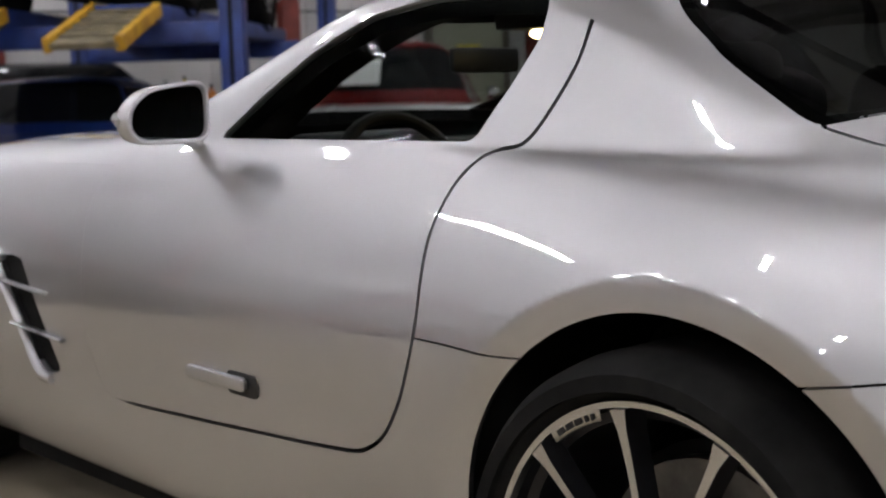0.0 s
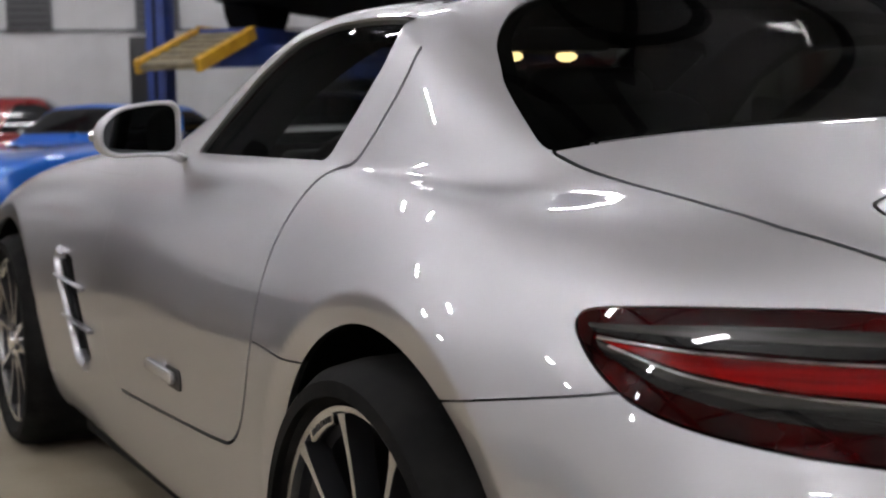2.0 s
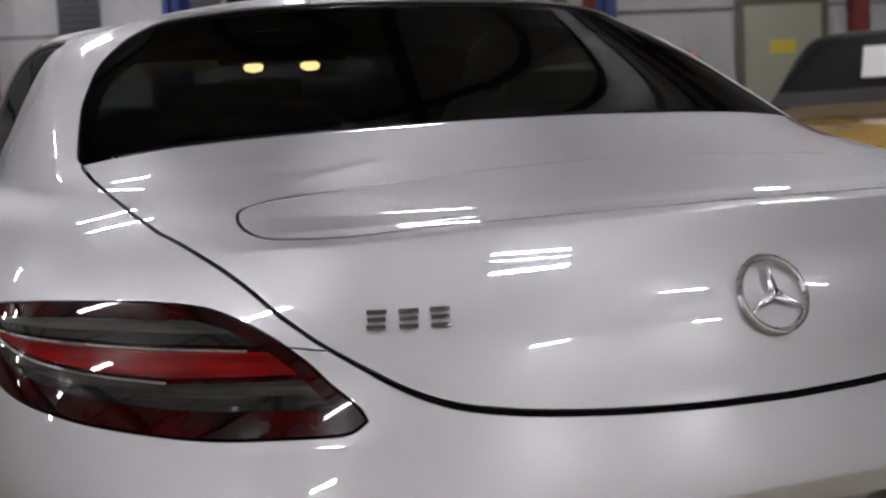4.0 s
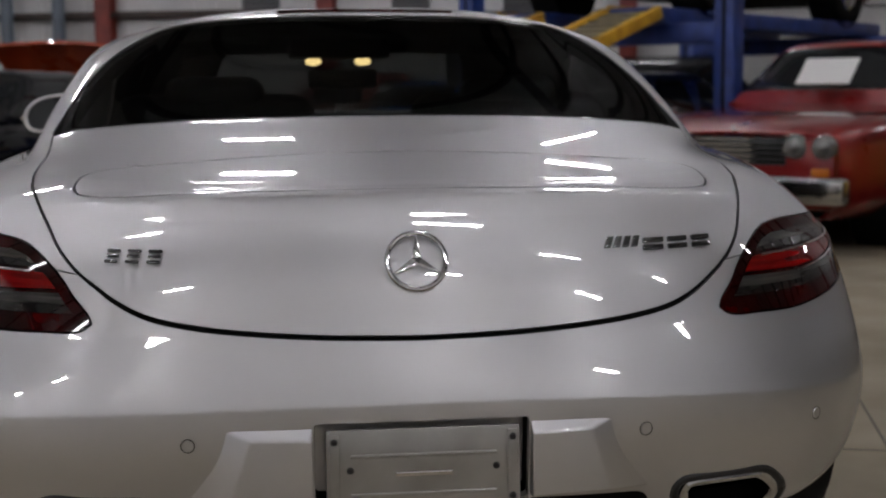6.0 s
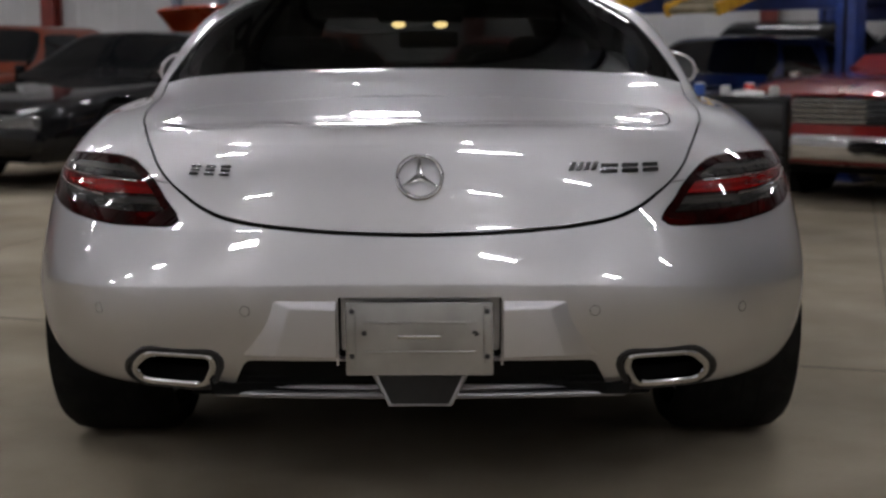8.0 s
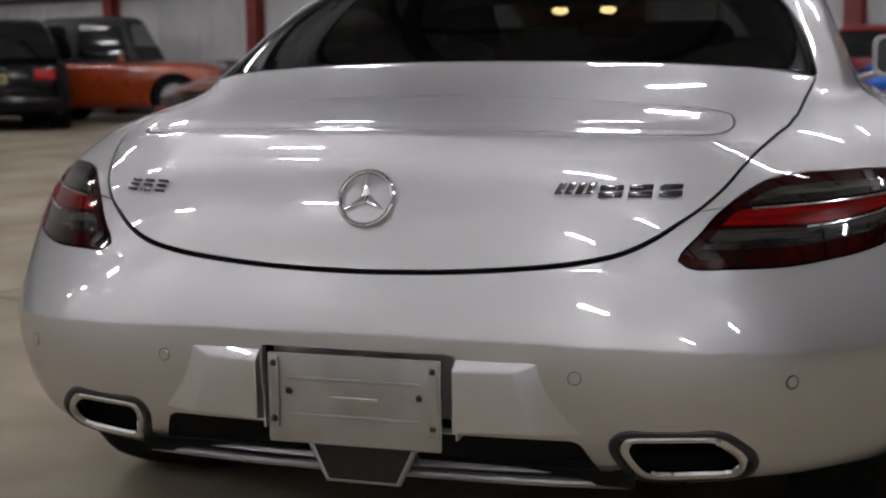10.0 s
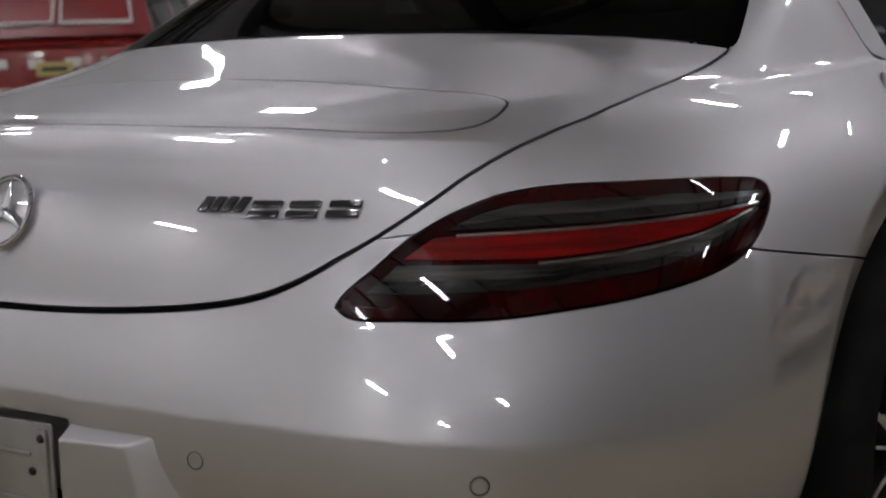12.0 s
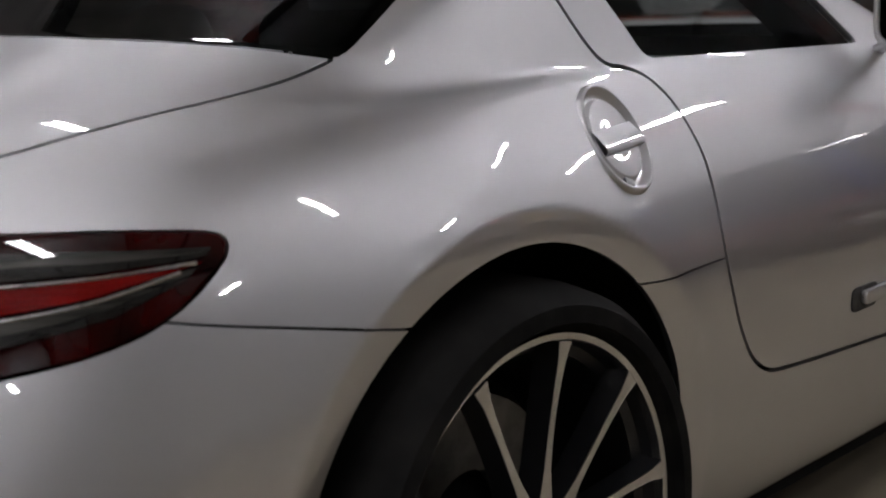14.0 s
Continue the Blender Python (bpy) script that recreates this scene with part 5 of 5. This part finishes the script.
def parked_car(name, label, m, mat, size, cab, belt=.92, nose=.78, tail=.88, wheel=.33, axles=(.19, .80), roof=None, style="modern", bonnet_open=False, chrome=False, category="car"):
    """A parked vehicle, nose towards -y. size: length, width, height; cab: along the length, where the windscreen starts,
    the roof starts and ends, and the rear window ends (0 nose, 1 tail)."""
    length, width, height = size
    car = thing(name, label, category, m)
    w, y0 = width / 2, -length / 2
    # lower body
    keys = [(0, .80, nose - .10), (.03, .92, nose - .03), (.12, .98, nose + .02), (cab[0] * .6, 1, (nose + belt) / 2), (cab[0], 1, belt), ((cab[0] + cab[3]) / 2, 1, belt + .01), (cab[3], 1, max(belt - .01, tail)), (.96, .96, tail), (1.0, .84, tail - .08)]
    t = np.linspace(0, 1, 41)
    wid = np.interp(t, [k[0] for k in keys], [k[1] for k in keys]) * w
    top = np.interp(t, [k[0] for k in keys], [k[2] for k in keys])
    for _ in range(2):
        top[1:-1] = (top[:-2] + top[1:-1] * 2 + top[2:]) / 4
    low = .24 if style != "truck" else .42
    rows = []
    for ti, wi, zi in zip(t, wid, top):
        sec = np.array([(wi * .86, 0, low - .02), (wi * .97, 0, low + .05), (wi, 0, low + .35 * (zi - low)), (wi * .985, 0, low + .68 * (zi - low)), (wi * .94, 0, zi - .05), (wi * .72, 0, zi), (wi * .3, 0, zi + .012), (0, 0, zi + .015)])
        g, vv = glide(sec, [2, 3, 3, 3, 3, 2, 2])
        g[:, 1] = y0 + ti * length
        rows.append(g)
    grid = np.stack(rows, 1)
    body_sheet = sheet(grid, t, vv)
    # normals must point outwards
    if body_sheet[0][len(vv) // 3 * len(t) + 20, 3] < 0:
        body_sheet = (body_sheet[0] * [1, 1, 1, -1, -1, -1, 1, 1], body_sheet[1][:, ::-1])
    bonnet = None
    if bonnet_open:
        f = np.where((body_sheet[0][:, 6] < cab[0] - .03) & (body_sheet[0][:, 6] > .03), body_sheet[0][:, 7] - 4.6, -1)
        bonnet, body_sheet = clip(body_sheet, f), clip(body_sheet, -f)
    for a in axles:
        ya = y0 + a * length
        f = np.hypot(body_sheet[0][:, 1] - ya, body_sheet[0][:, 2] - wheel) - wheel - .05
        body_sheet = clip(body_sheet, np.where(body_sheet[0][:, 7] < 5, f, 1.0))
    skin_mesh("body", body_sheet, mat, car, "", (1, -1), thick=.02)
    part("under_tray", box(-w * .8, w * .8, y0 + .1, -y0 - .1, low - .02, low + .30), SHELL, car)
    for s in (-1, 1):
        for a in axles:
            small_wheel(car, s * (w - .015), y0 + a * length, wheel, chrome)
            ya = y0 + a * length
            part("arch_liner", lathe([(wheel + .055, 0), (wheel + .055, -.28), (.1, -.28)], 24, m=pose(s * (w - .03), ya, wheel) @ (Matrix.Identity(4) if s > 0 else pose(0, 0, 0, 0, 0, 180))), SHELL, car)
    # ends
    for end, z1 in ((-1, nose - .12), (1, tail - .10)):
        ye = end * length / 2
        part("front_panel" if end < 0 else "rear_panel", box(-w * .80, w * .80, ye - .05, ye + .05, low + .04, z1, .04, 2), mat, car)
    # cabin: a rounded shell, cut into roof, pillars and panes
    ys = [y0 + c * length for c in cab]
    tc = np.linspace(0, 1, 61)
    yc = ys[0] + tc * (ys[3] - ys[0])
    up = np.interp(yc, ys, [0, 1, 1, 0])
    for _ in range(5):
        up[1:-1] = (up[:-2] + 2 * up[1:-1] + up[2:]) / 4
    rows = []
    for yi, ui, q in zip(yc, up, tc):
        h, crown = (height - belt) * ui, .03 * math.sin(math.pi * q)
        bw, tw = w * (.90 - .05 * abs(2 * q - 1) ** 3), w * (.90 - .20 * ui)
        sec = np.array([(bw * 1.0, 0, belt - .05), (bw, 0, belt + .02 * ui), (bw * .62 + tw * .38, 0, belt + .48 * h), (tw * 1.0, 0, belt + .86 * h), (tw * .86, 0, belt + .985 * h), (tw * .4, 0, belt + h + crown * .7), (0, 0, belt + h + crown)])
        g, vc = glide(sec, [2, 6, 6, 4, 4, 3])
        g[:, 1] = yi
        rows.append(g)
    shell = sheet(np.stack(rows, 1), tc, vc)
    if shell[0][len(vc) // 2 * len(tc) + 30, 3] < 0:
        shell = (shell[0] * [1, 1, 1, -1, -1, -1, 1, 1], shell[1][:, ::-1])
    span = ys[3] - ys[0]
    t1, t2 = (ys[1] - ys[0]) / span, (ys[2] - ys[0]) / span
    windows = [("windscreen", lambda x: np.minimum(np.minimum(x[:, 6] - .05, t1 - .015 - x[:, 6]) * span, (x[:, 7] - 3.35 + 2.2 * np.clip(1 - x[:, 6] / t1, 0, 1)) * .1), (1, -1)),
               ("rear_window", lambda x: np.minimum(np.minimum(.95 - x[:, 6], x[:, 6] - t2 - .02) * span, (x[:, 7] - 3.35 + 2.2 * np.clip(1 - (1 - x[:, 6]) / (1 - t2), 0, 1)) * .1), (1, -1))]
    mid_t = t1 * .45 + t2 * .55
    for a, b in ((t1 * .55, mid_t - .012), (mid_t + .012, t2 + (1 - t2) * .4)):
        for side in (1, -1):
            windows.append(("side_window", lambda x, a=a, b=b: np.minimum(np.minimum(np.minimum(x[:, 6] - a - .05 * np.clip(x[:, 7] - 1, 0, 2), b - x[:, 6]) * span, (x[:, 7] - 1.12) * .1), (2.88 - x[:, 7]) * .1), (side,)))
    frame_sheet = shell
    for nm, f, _ in windows:
        frame_sheet = clip(frame_sheet, -f(frame_sheet[0]) - .001)
    cabin_ = skin_mesh("cabin", frame_sheet, roof or mat, car, "", (1, -1), thick=.02)
    for nm, f, side in windows:
        skin_mesh(nm, clip(shell, f(shell[0])), DARK_GLASS, cabin_, "dark glass", side, thick=0, lift=-.004)
    for s in (1, -1):
        part("wing_mirror", box(s * (w + .02) - .09 * (s < 0), s * (w + .02) + .09 * (s > 0), ys[0] + .22, ys[0] + .30, belt + .01, belt + .12, .02), mat if not chrome else CHROME, car)
        part("door_handle", box(s * w - .012, s * w + .012, (ys[0] + ys[3]) / 2, (ys[0] + ys[3]) / 2 + .16, belt - .20, belt - .17, .005), CHROME if chrome else mat, car)
    # front
    yf = y0 - .05
    lamp_z = nose - .20
    for s in (-1, 1):
        if style == "modern":
            lamp = part("headlamp", box(s * w * .66 - .17, s * w * .66 + .17, yf - .02, yf + .1, lamp_z - .06, lamp_z + .07, .03, 3), LAMP_GLASS, car, "glassy headlamp")
        else:
            for k in (0, 1):
                x = s * (w * .72 - .19 * k)
                lamp = part("headlamp", lathe([(0, .03), (.06, .02), (.078, 0), (.085, -.04)], 20, m=pose(x, yf - .01, lamp_z + .02, 0, 0, -90)), LAMP_GLASS, car, "round headlamp")
        part("indicator", box(s * w * .70 - .06, s * w * .70 + .06, yf - .012, yf + .04, lamp_z - .17, lamp_z - .11, .012), AMBER, car, "amber indicator")
    grille = part("grille", box(-w * .46, w * .46, yf - .008, yf + .03, lamp_z - .10, lamp_z + .08, .015), BLACK_TRIM, car, "dark front grille")
    for k in range(5):
        z = lamp_z - .08 + .036 * k
        part("grille_bar", box(-w * .45, w * .45, yf - .016, yf - .006, z, z + .010), CHROME if chrome else BLACK_TRIM, grille)
    bump_mat = CHROME if chrome else (mat if style == "modern" else CREAM)
    for end in (-1, 1):
        yb = end * (length / 2 + .06)
        part("front_bumper" if end < 0 else "rear_bumper", box(-w * .90, w * .90, yb - .06, yb + .06, low + .08, low + .26, .035, 3), bump_mat, car)
    # tail
    yr = -y0 + .05
    for s in (-1, 1):
        part("tail_lamp", box(s * w * .68 - .15, s * w * .68 + .15, yr - .06, yr + .018, tail - .30, tail - .14, .025, 2), TAIL_RED, car, "red tail lamp")
    plate = part("rear_plate", box(-.16, .16, yr + .012, yr + .024, tail - .34, tail - .22, .004), PLATE_YELLOW, car, "pale plate")
    part("plate_bar", box(-.11, .11, yr + .024, yr + .027, tail - .30, tail - .26), PLATE_DARK, plate)
    if style == "truck":
        for x in (-.48, -.16, .16, .48):
            part("tailgate_bar", box(x - .07, x + .07, yr - .004, yr + .006, tail - .27, tail - .19, .003), PAPER, car, "pale raised bar")
        for s in (-1, 1):
            pane = [(s * x, ys[3] - (ys[3] - ys[2]) * f + .012, belt + (height - belt) * f + .008) for x, f in ((.035, .16), (.035, .76), (.60, .76), (.66, .16))]
            part("rear_window_frame", tube(pane, .022, 8, True), PAPER, car, "white rear window frame")
    if bonnet is not None:
        hinge = y0 + (cab[0] - .03) * length
        lift = skin_mesh("bonnet", bonnet, mat, car, "raised bonnet propped open", (1, -1), thick=.03)
        lift.matrix_basis = Matrix.Translation((0, hinge, belt)) @ pose(0, 0, 0, -38, 0, 0) @ Matrix.Translation((0, -hinge, -belt))
        part("engine_bay", box(-w * .78, w * .78, y0 + .12, hinge - .02, low + .2, nose - .12, .03), BLACK_TRIM, car)
        part("engine_block", box(-.25, .25, y0 + .35, hinge - .25, low + .25, nose - .02, .05), SATIN, car)
    return car


def windscreen_sheet(m, label="white paper sheet lying inside against the windscreen"):
    tagged(link("price_sheet", box(-.21, .21, -.004, .004, -.15, .15, .002, 1), PAPER), label, "paper").matrix_basis = m


# the row along the north wall, nose out
parked_car("classic_red_coupe", "red classic muscle coupe with chrome grille", hall_pose(4.4, 7.25, -28), CAR_RED, (4.7, 1.86, 1.40), (.37, .48, .72, .88), .93, .86, .90, .34, style="classic", chrome=True)
parked_car("mustard_coupe", "mustard yellow classic coupe with black vinyl roof", hall_pose(5.35, 4.75, -28), CAR_YELLOW, (4.7, 1.85, 1.36), (.38, .50, .72, .86), .90, .80, .88, .33, roof=VINYL, style="classic", chrome=True)
parked_car("blue_coupe", "dark navy low coupe parked under the lift", hall_pose(2.75, 9.35, -30), CAR_NAVY, (4.5, 1.80, 1.20), (.38, .50, .70, .84), .78, .70, .77, .32, style="classic", chrome=True)
parked_car("blue_roadster", "bright blue small classic roadster beside a lift post", hall_pose(1.5, 10.8, -43), CAR_BLUE, (3.8, 1.56, 1.14), (.36, .44, .64, .74), .82, .74, .78, .30, style="classic", chrome=True)
parked_car("small_black_sedan", "black sedan parked behind the blue car", hall_pose(3.93, 12.76, -90), CAR_BLACK, (3.6, 1.7, 1.42), (.28, .40, .80, .94), .94, .86, .94, .33)
parked_car("red_sedan", "red sedan parked close to the wall", hall_pose(.77, 13.71, -90), CAR_RED, (3.2, 1.7, 1.26), (.28, .42, .74, .90), .86, .78, .86)
parked_car("black_sedan", "glossy black sedan parked nose out", hall_pose(-2.75, 8.9, -8), CAR_BLACK, (4.5, 1.82, 1.24), (.34, .48, .70, .86), .84, .72, .84)
parked_car("copper_coupe", "copper orange coupe parked nose out", hall_pose(-4.8, 11.6, -8), CAR_COPPER, (4.4, 1.84, 1.36), (.34, .47, .70, .88), .88, .76, .88)
parked_car("orange_coupe", "orange coupe with its bonnet propped open", hall_pose(-1.9, 13.3, -8), CAR_ORANGE, (4.0, 1.86, 1.34), (.38, .50, .72, .86), .90, .84, .88, style="classic", bonnet_open=True)
# further off along the west side, tails towards the middle
parked_car("red_pickup", "red classic utility truck with cream bumper", hall_pose(-9.3, 8.0, 232), CAR_RED, (4.6, 1.90, 1.78), (.28, .38, .92, .985), 1.12, 1.05, 1.12, .37, (.20, .78), None, "truck", category="truck")
parked_car("black_suv", "black SUV seen from its tail with red lamps", hall_pose(-12.14, 15.2, 229), CAR_BLACK, (4.7, 1.98, 1.58), (.27, .38, .90, .985), 1.02, .95, 1.02, .37, category="suv")
parked_car("orange_buggy", "orange open utility vehicle near the wall", hall_pose(-11.0, 16.7, 120), CAR_ORANGE, (3.6, 1.6, 1.65), (.34, .42, .80, .90), .95, .92, .95, .36, style="classic", roof=VINYL, category="buggy")
parked_car("pale_blue_sedan", "pale blue classic sedan parked nose out", hall_pose(-12.2, 5.6, 40), CAR_TEAL, (4.6, 1.8, 1.42), (.32, .44, .70, .84), .90, .80, .88, style="classic", chrome=True)
windscreen_sheet(pose(3.95, 6.85, 1.18, -50, 0, ROW - 28))
windscreen_sheet(pose(4.93, 4.37, 1.16, -50, 0, ROW - 28))


# four-post lift with a car on it
def car_lift(m):
    lift = thing("car_lift", "blue four-post car lift with yellow drive-on ramps", "car lift", m)
    z = 1.72
    for sx in (-1, 1):
        for y in (-2.0, 2.0):
            post = part("post", box(sx * 1.32 - .09, sx * 1.32 + .09, y - .09, y + .09, 0, 2.35, .015), LIFT_BLUE, lift, "blue steel post")
            part("foot_plate", box(sx * 1.32 - .18, sx * 1.32 + .18, y - .18, y + .18, 0, .02), LIFT_BLUE, post)
            part("post_slot", box(sx * 1.32 - .015, sx * 1.32 + .015, y - .094, y - .088, .3, 2.2), SHELL, post)
        run = part("runway", box(sx * .58 - .25, sx * .58 + .25, -2.25, 2.25, z - .14, z, .01), LIFT_BLUE, lift, "blue runway")
        part("runway_edge", box(sx * .58 - .26, sx * .58 - .245, -2.25, 2.25, z - .10, z + .03), RAMP_YELLOW, run)
        ramp = box(-.25, .25, -.95, 0, -.05, 0, .006, 1)
        ramp.transform(Matrix.Translation((sx * .58, -2.27, z - .03)) @ pose(0, 0, 0, 17, 0, 0))
        deck = part("ramp", ramp, TREAD, lift, "worn tread-plate ramp")
        for e in (-1, 1):
            edge = box(e * .25 - .03, e * .25 + .03, -.95, 0, -.07, .035, .006, 1)
            edge.transform(Matrix.Translation((sx * .58, -2.27, z - .03)) @ pose(0, 0, 0, 17, 0, 0))
            part("ramp_edge", edge, RAMP_YELLOW, deck, "yellow ramp edge")
        for k in range(5):
            rib = box(-.22, .22, -.012, .012, 0, .012)
            rib.transform(Matrix.Translation((sx * .58, -2.27, z - .03)) @ pose(0, 0, 0, 17, 0, 0) @ Matrix.Translation((0, -.15 - .16 * k, .002)))
            part("ramp_rib", rib, TREAD, deck)
    for y in (-2.0, 2.0):
        part("cross_beam", box(-1.30, 1.30, y - .07, y + .07, z - .30, z - .13, .012), LIFT_BLUE, lift, "blue cross beam")
    part("power_unit", box(-1.60, -1.42, -2.05, -1.85, 1.1, 1.7, .02), BLACK_TRIM, lift)
    return lift


car_lift(hall_pose(3.99, 9.92, -30.3))
parked_car("charcoal_coupe", "charcoal coupe raised on the lift", hall_pose(3.99, 9.92, -30.3, 1.72), CAR_CHARCOAL, (4.5, 1.78, 1.34), (.36, .48, .70, .84), .88, .78, .86, .32, style="classic", chrome=True)


# wall fittings
def wall_vent(x, z):
    v = thing("wall_vent", "dark louvred wall vent", "vent", HALL @ pose(x, WY1 - .03, z), group="wall vents")
    part("frame", box(-.25, .25, -.06, 0, -.40, .40, .01), STEEL, v)
    for k in range(9):
        s = box(-.21, .21, -.09, -.055, -.34 + .08 * k, -.325 + .08 * k)
        part("slat", s, BLACK_TRIM, v)
    return v


for x, z in ((-4.65, 2.46), (-2.66, 2.45), (-1.22, 2.45)):
    wall_vent(x, z)


def wall_window(x, z, name):
    v = tagged(thing(name, "small dark window in the white wall", "window", HALL @ pose(x, WY1 - .03, z)), kind="structure")
    part("window_frame", box(-.40, .40, -.05, 0, -.55, .55, .01), FIXTURE, v)
    part("pane", box(-.34, -.01, -.058, -.045, -.49, .49), DARK_GLASS, v)
    part("pane", box(.01, .34, -.058, -.045, -.49, .49), DARK_GLASS, v)


wall_window(-13.4, 2.5, "window_1")
wall_window(-11.4, 2.5, "window_2")
DOOR_GREEN = material("pale_green_door", (.33, .34, .26), .5)
DOOR_FRAME = material("brown_door_frame", (.10, .085, .065), .5)
SIGN_RED = material("exit_sign_glow", (1.0, .06, .05), .4, emit=3.0)
NOTICE = material("yellow_notice", (.62, .50, .05), .6)
d = tagged(thing("door_1", "closed pale green door in a brown frame", "door", HALL @ pose(6.0, WY1 - .025, 0)), kind="structure")
part("door_frame", box(-.60, .60, -.08, 0, 0, 2.16, .01), DOOR_FRAME, d)
part("door_leaf", box(-.50, .50, -.10, -.06, .01, 2.06, .008), DOOR_GREEN, d)
part("door_handle", tube([(.42, -.10, 1.02), (.42, -.15, 1.02), (.31, -.15, 1.02)], .011, 8), SATIN, d)
part("notice", box(-.18, .16, -.106, -.100, 1.45, 1.62), NOTICE, d, "yellow notice")
sign = thing("exit_sign", "lit red exit sign over the door", "sign", HALL @ pose(5.85, WY1 - .03, 2.45))
part("sign_body", box(-.19, .19, -.08, 0, -.11, .11, .01), FIXTURE, sign)
part("sign_face", box(-.17, .17, -.086, -.081, -.09, .09), SIGN_RED, sign, "glowing red face")


# workbench with bottles, and a low made-up chest
WOOD = material("worn_bench_wood", (.25, .16, .08), .6)
tint(WOOD, (.18, .11, .055), (.32, .21, .11), 5)
bench = thing("workbench", "steel workbench with a wooden top by the wall", "workbench", HALL @ pose(2.2, WY1 - .62, 0))
part("bench_top", box(-1.6, 1.6, -.35, .35, .88, .93, .008), WOOD, bench)
for x in (-1.5, 1.5):
    for y in (-.28, .28):
        part("leg", box(x - .03, x + .03, y - .03, y + .03, 0, .88), STEEL, bench)
part("lower_shelf", box(-1.5, 1.5, -.3, .3, .25, .28), STEEL, bench)
BOTTLES = [("orange", (.55, .18, .02)), ("red", (.45, .02, .02)), ("white", (.6, .6, .58)), ("blue", (.02, .08, .35)), ("black", (.02, .02, .02)), ("yellow", (.55, .42, .05))]
for k in range(11):
    nm, c = BOTTLES[k % 6]
    mat_ = bpy.data.materials.get("bottle_" + nm) or material("bottle_" + nm, c, .35, 0, .3)
    h = .22 + .05 * (k * 7 % 3)
    b = thing("oil_bottle", nm + " plastic oil bottle standing on the workbench", "bottle", HALL @ pose(2.2 - 1.3 + .25 * k, WY1 - .62 + .12 * (k % 3 - 1), .93), group="bottles on the bench")
    part("bottle_body", lathe([(0, 0), (.05, 0), (.055, .02), (.055, h * .65), (.02, h * .85), (.018, h)], 16, m=pose(0, 0, 0, 0, -90, 0)), mat_, b)
    part("cap", lathe([(.02, h - .01), (.022, h + .025), (0, h + .03)], 12, m=pose(0, 0, 0, 0, -90, 0)), BLACK_TRIM, b)
# chest made up to stand in for a low dark car bonnet
chest = thing("stand_in_chest", "low charcoal chest on castors, standing in for a dark bonnet", "tool chest", pose(1.74, 4.50, 0, 0, 0, ROW))
part("chest_body", box(-.42, .42, -.28, .28, .12, .80, .03, 3), CAR_BLACK, chest)
for k in range(4):
    part("drawer", box(-.38, .38, -.292, -.278, .17 + .15 * k, .30 + .15 * k, .006), BLACK_TRIM, chest)
for x in (-.34, .34):
    for y in (-.2, .2):
        part("castor", lathe([(0, -.015), (.06, -.015), (.06, .015), (0, .015)], 16, m=pose(x, y, .06)), RUBBER, chest)
for k, (nm, dx, dy) in enumerate((("white", -.3, .05), ("blue", -.12, -.1), ("white", .02, .08), ("red", .17, -.05), ("white", .31, .02))):
    b = thing("small_tin", nm + " small tin standing on the stand-in chest", "tin", pose(1.74, 4.50, .80, 0, 0, ROW) @ pose(dx, dy, 0), group="tins on the chest")
    part("tin_body", lathe([(0, 0), (.032, 0), (.033, .004), (.033, .035 + .02 * (k % 2)), (.028, .045 + .02 * (k % 2)), (0, .045 + .02 * (k % 2))], 16, m=pose(0, 0, 0, 0, -90, 0)), bpy.data.materials["bottle_" + nm], b)
    part("lid", lathe([(.026, .045 + .02 * (k % 2)), (.026, .052 + .02 * (k % 2)), (0, .053 + .02 * (k % 2))], 12, m=pose(0, 0, 0, 0, -90, 0)), PAPER, b)
cloth = bmesh.new()
grid = [[cloth.verts.new((.03 * i, .03 * j, .012 + .022 * abs(math.sin(1.7 * i + .9 * j)) * math.exp(-((i - 3) ** 2 + (j - 3) ** 2) / 12))) for j in range(7)] for i in range(7)]
for i in range(6):
    for j in range(6):
        cloth.faces.new((grid[i][j], grid[i + 1][j], grid[i + 1][j + 1], grid[i][j + 1]))
low = [v for e in bmesh.ops.extrude_face_region(cloth, geom=cloth.faces[:])["geom"] if isinstance(e, bmesh.types.BMVert) for v in (e,)]
for v in low:
    v.co.z = 0
bmesh.ops.recalc_face_normals(cloth, faces=cloth.faces[:])
rag = tagged(link("shop_rag", cloth, PAPER), "crumpled white rag lying on the stand-in chest", "rag")
rag.matrix_basis = pose(1.74, 4.50, .801, 0, 0, ROW) @ pose(.08, -.22, 0)
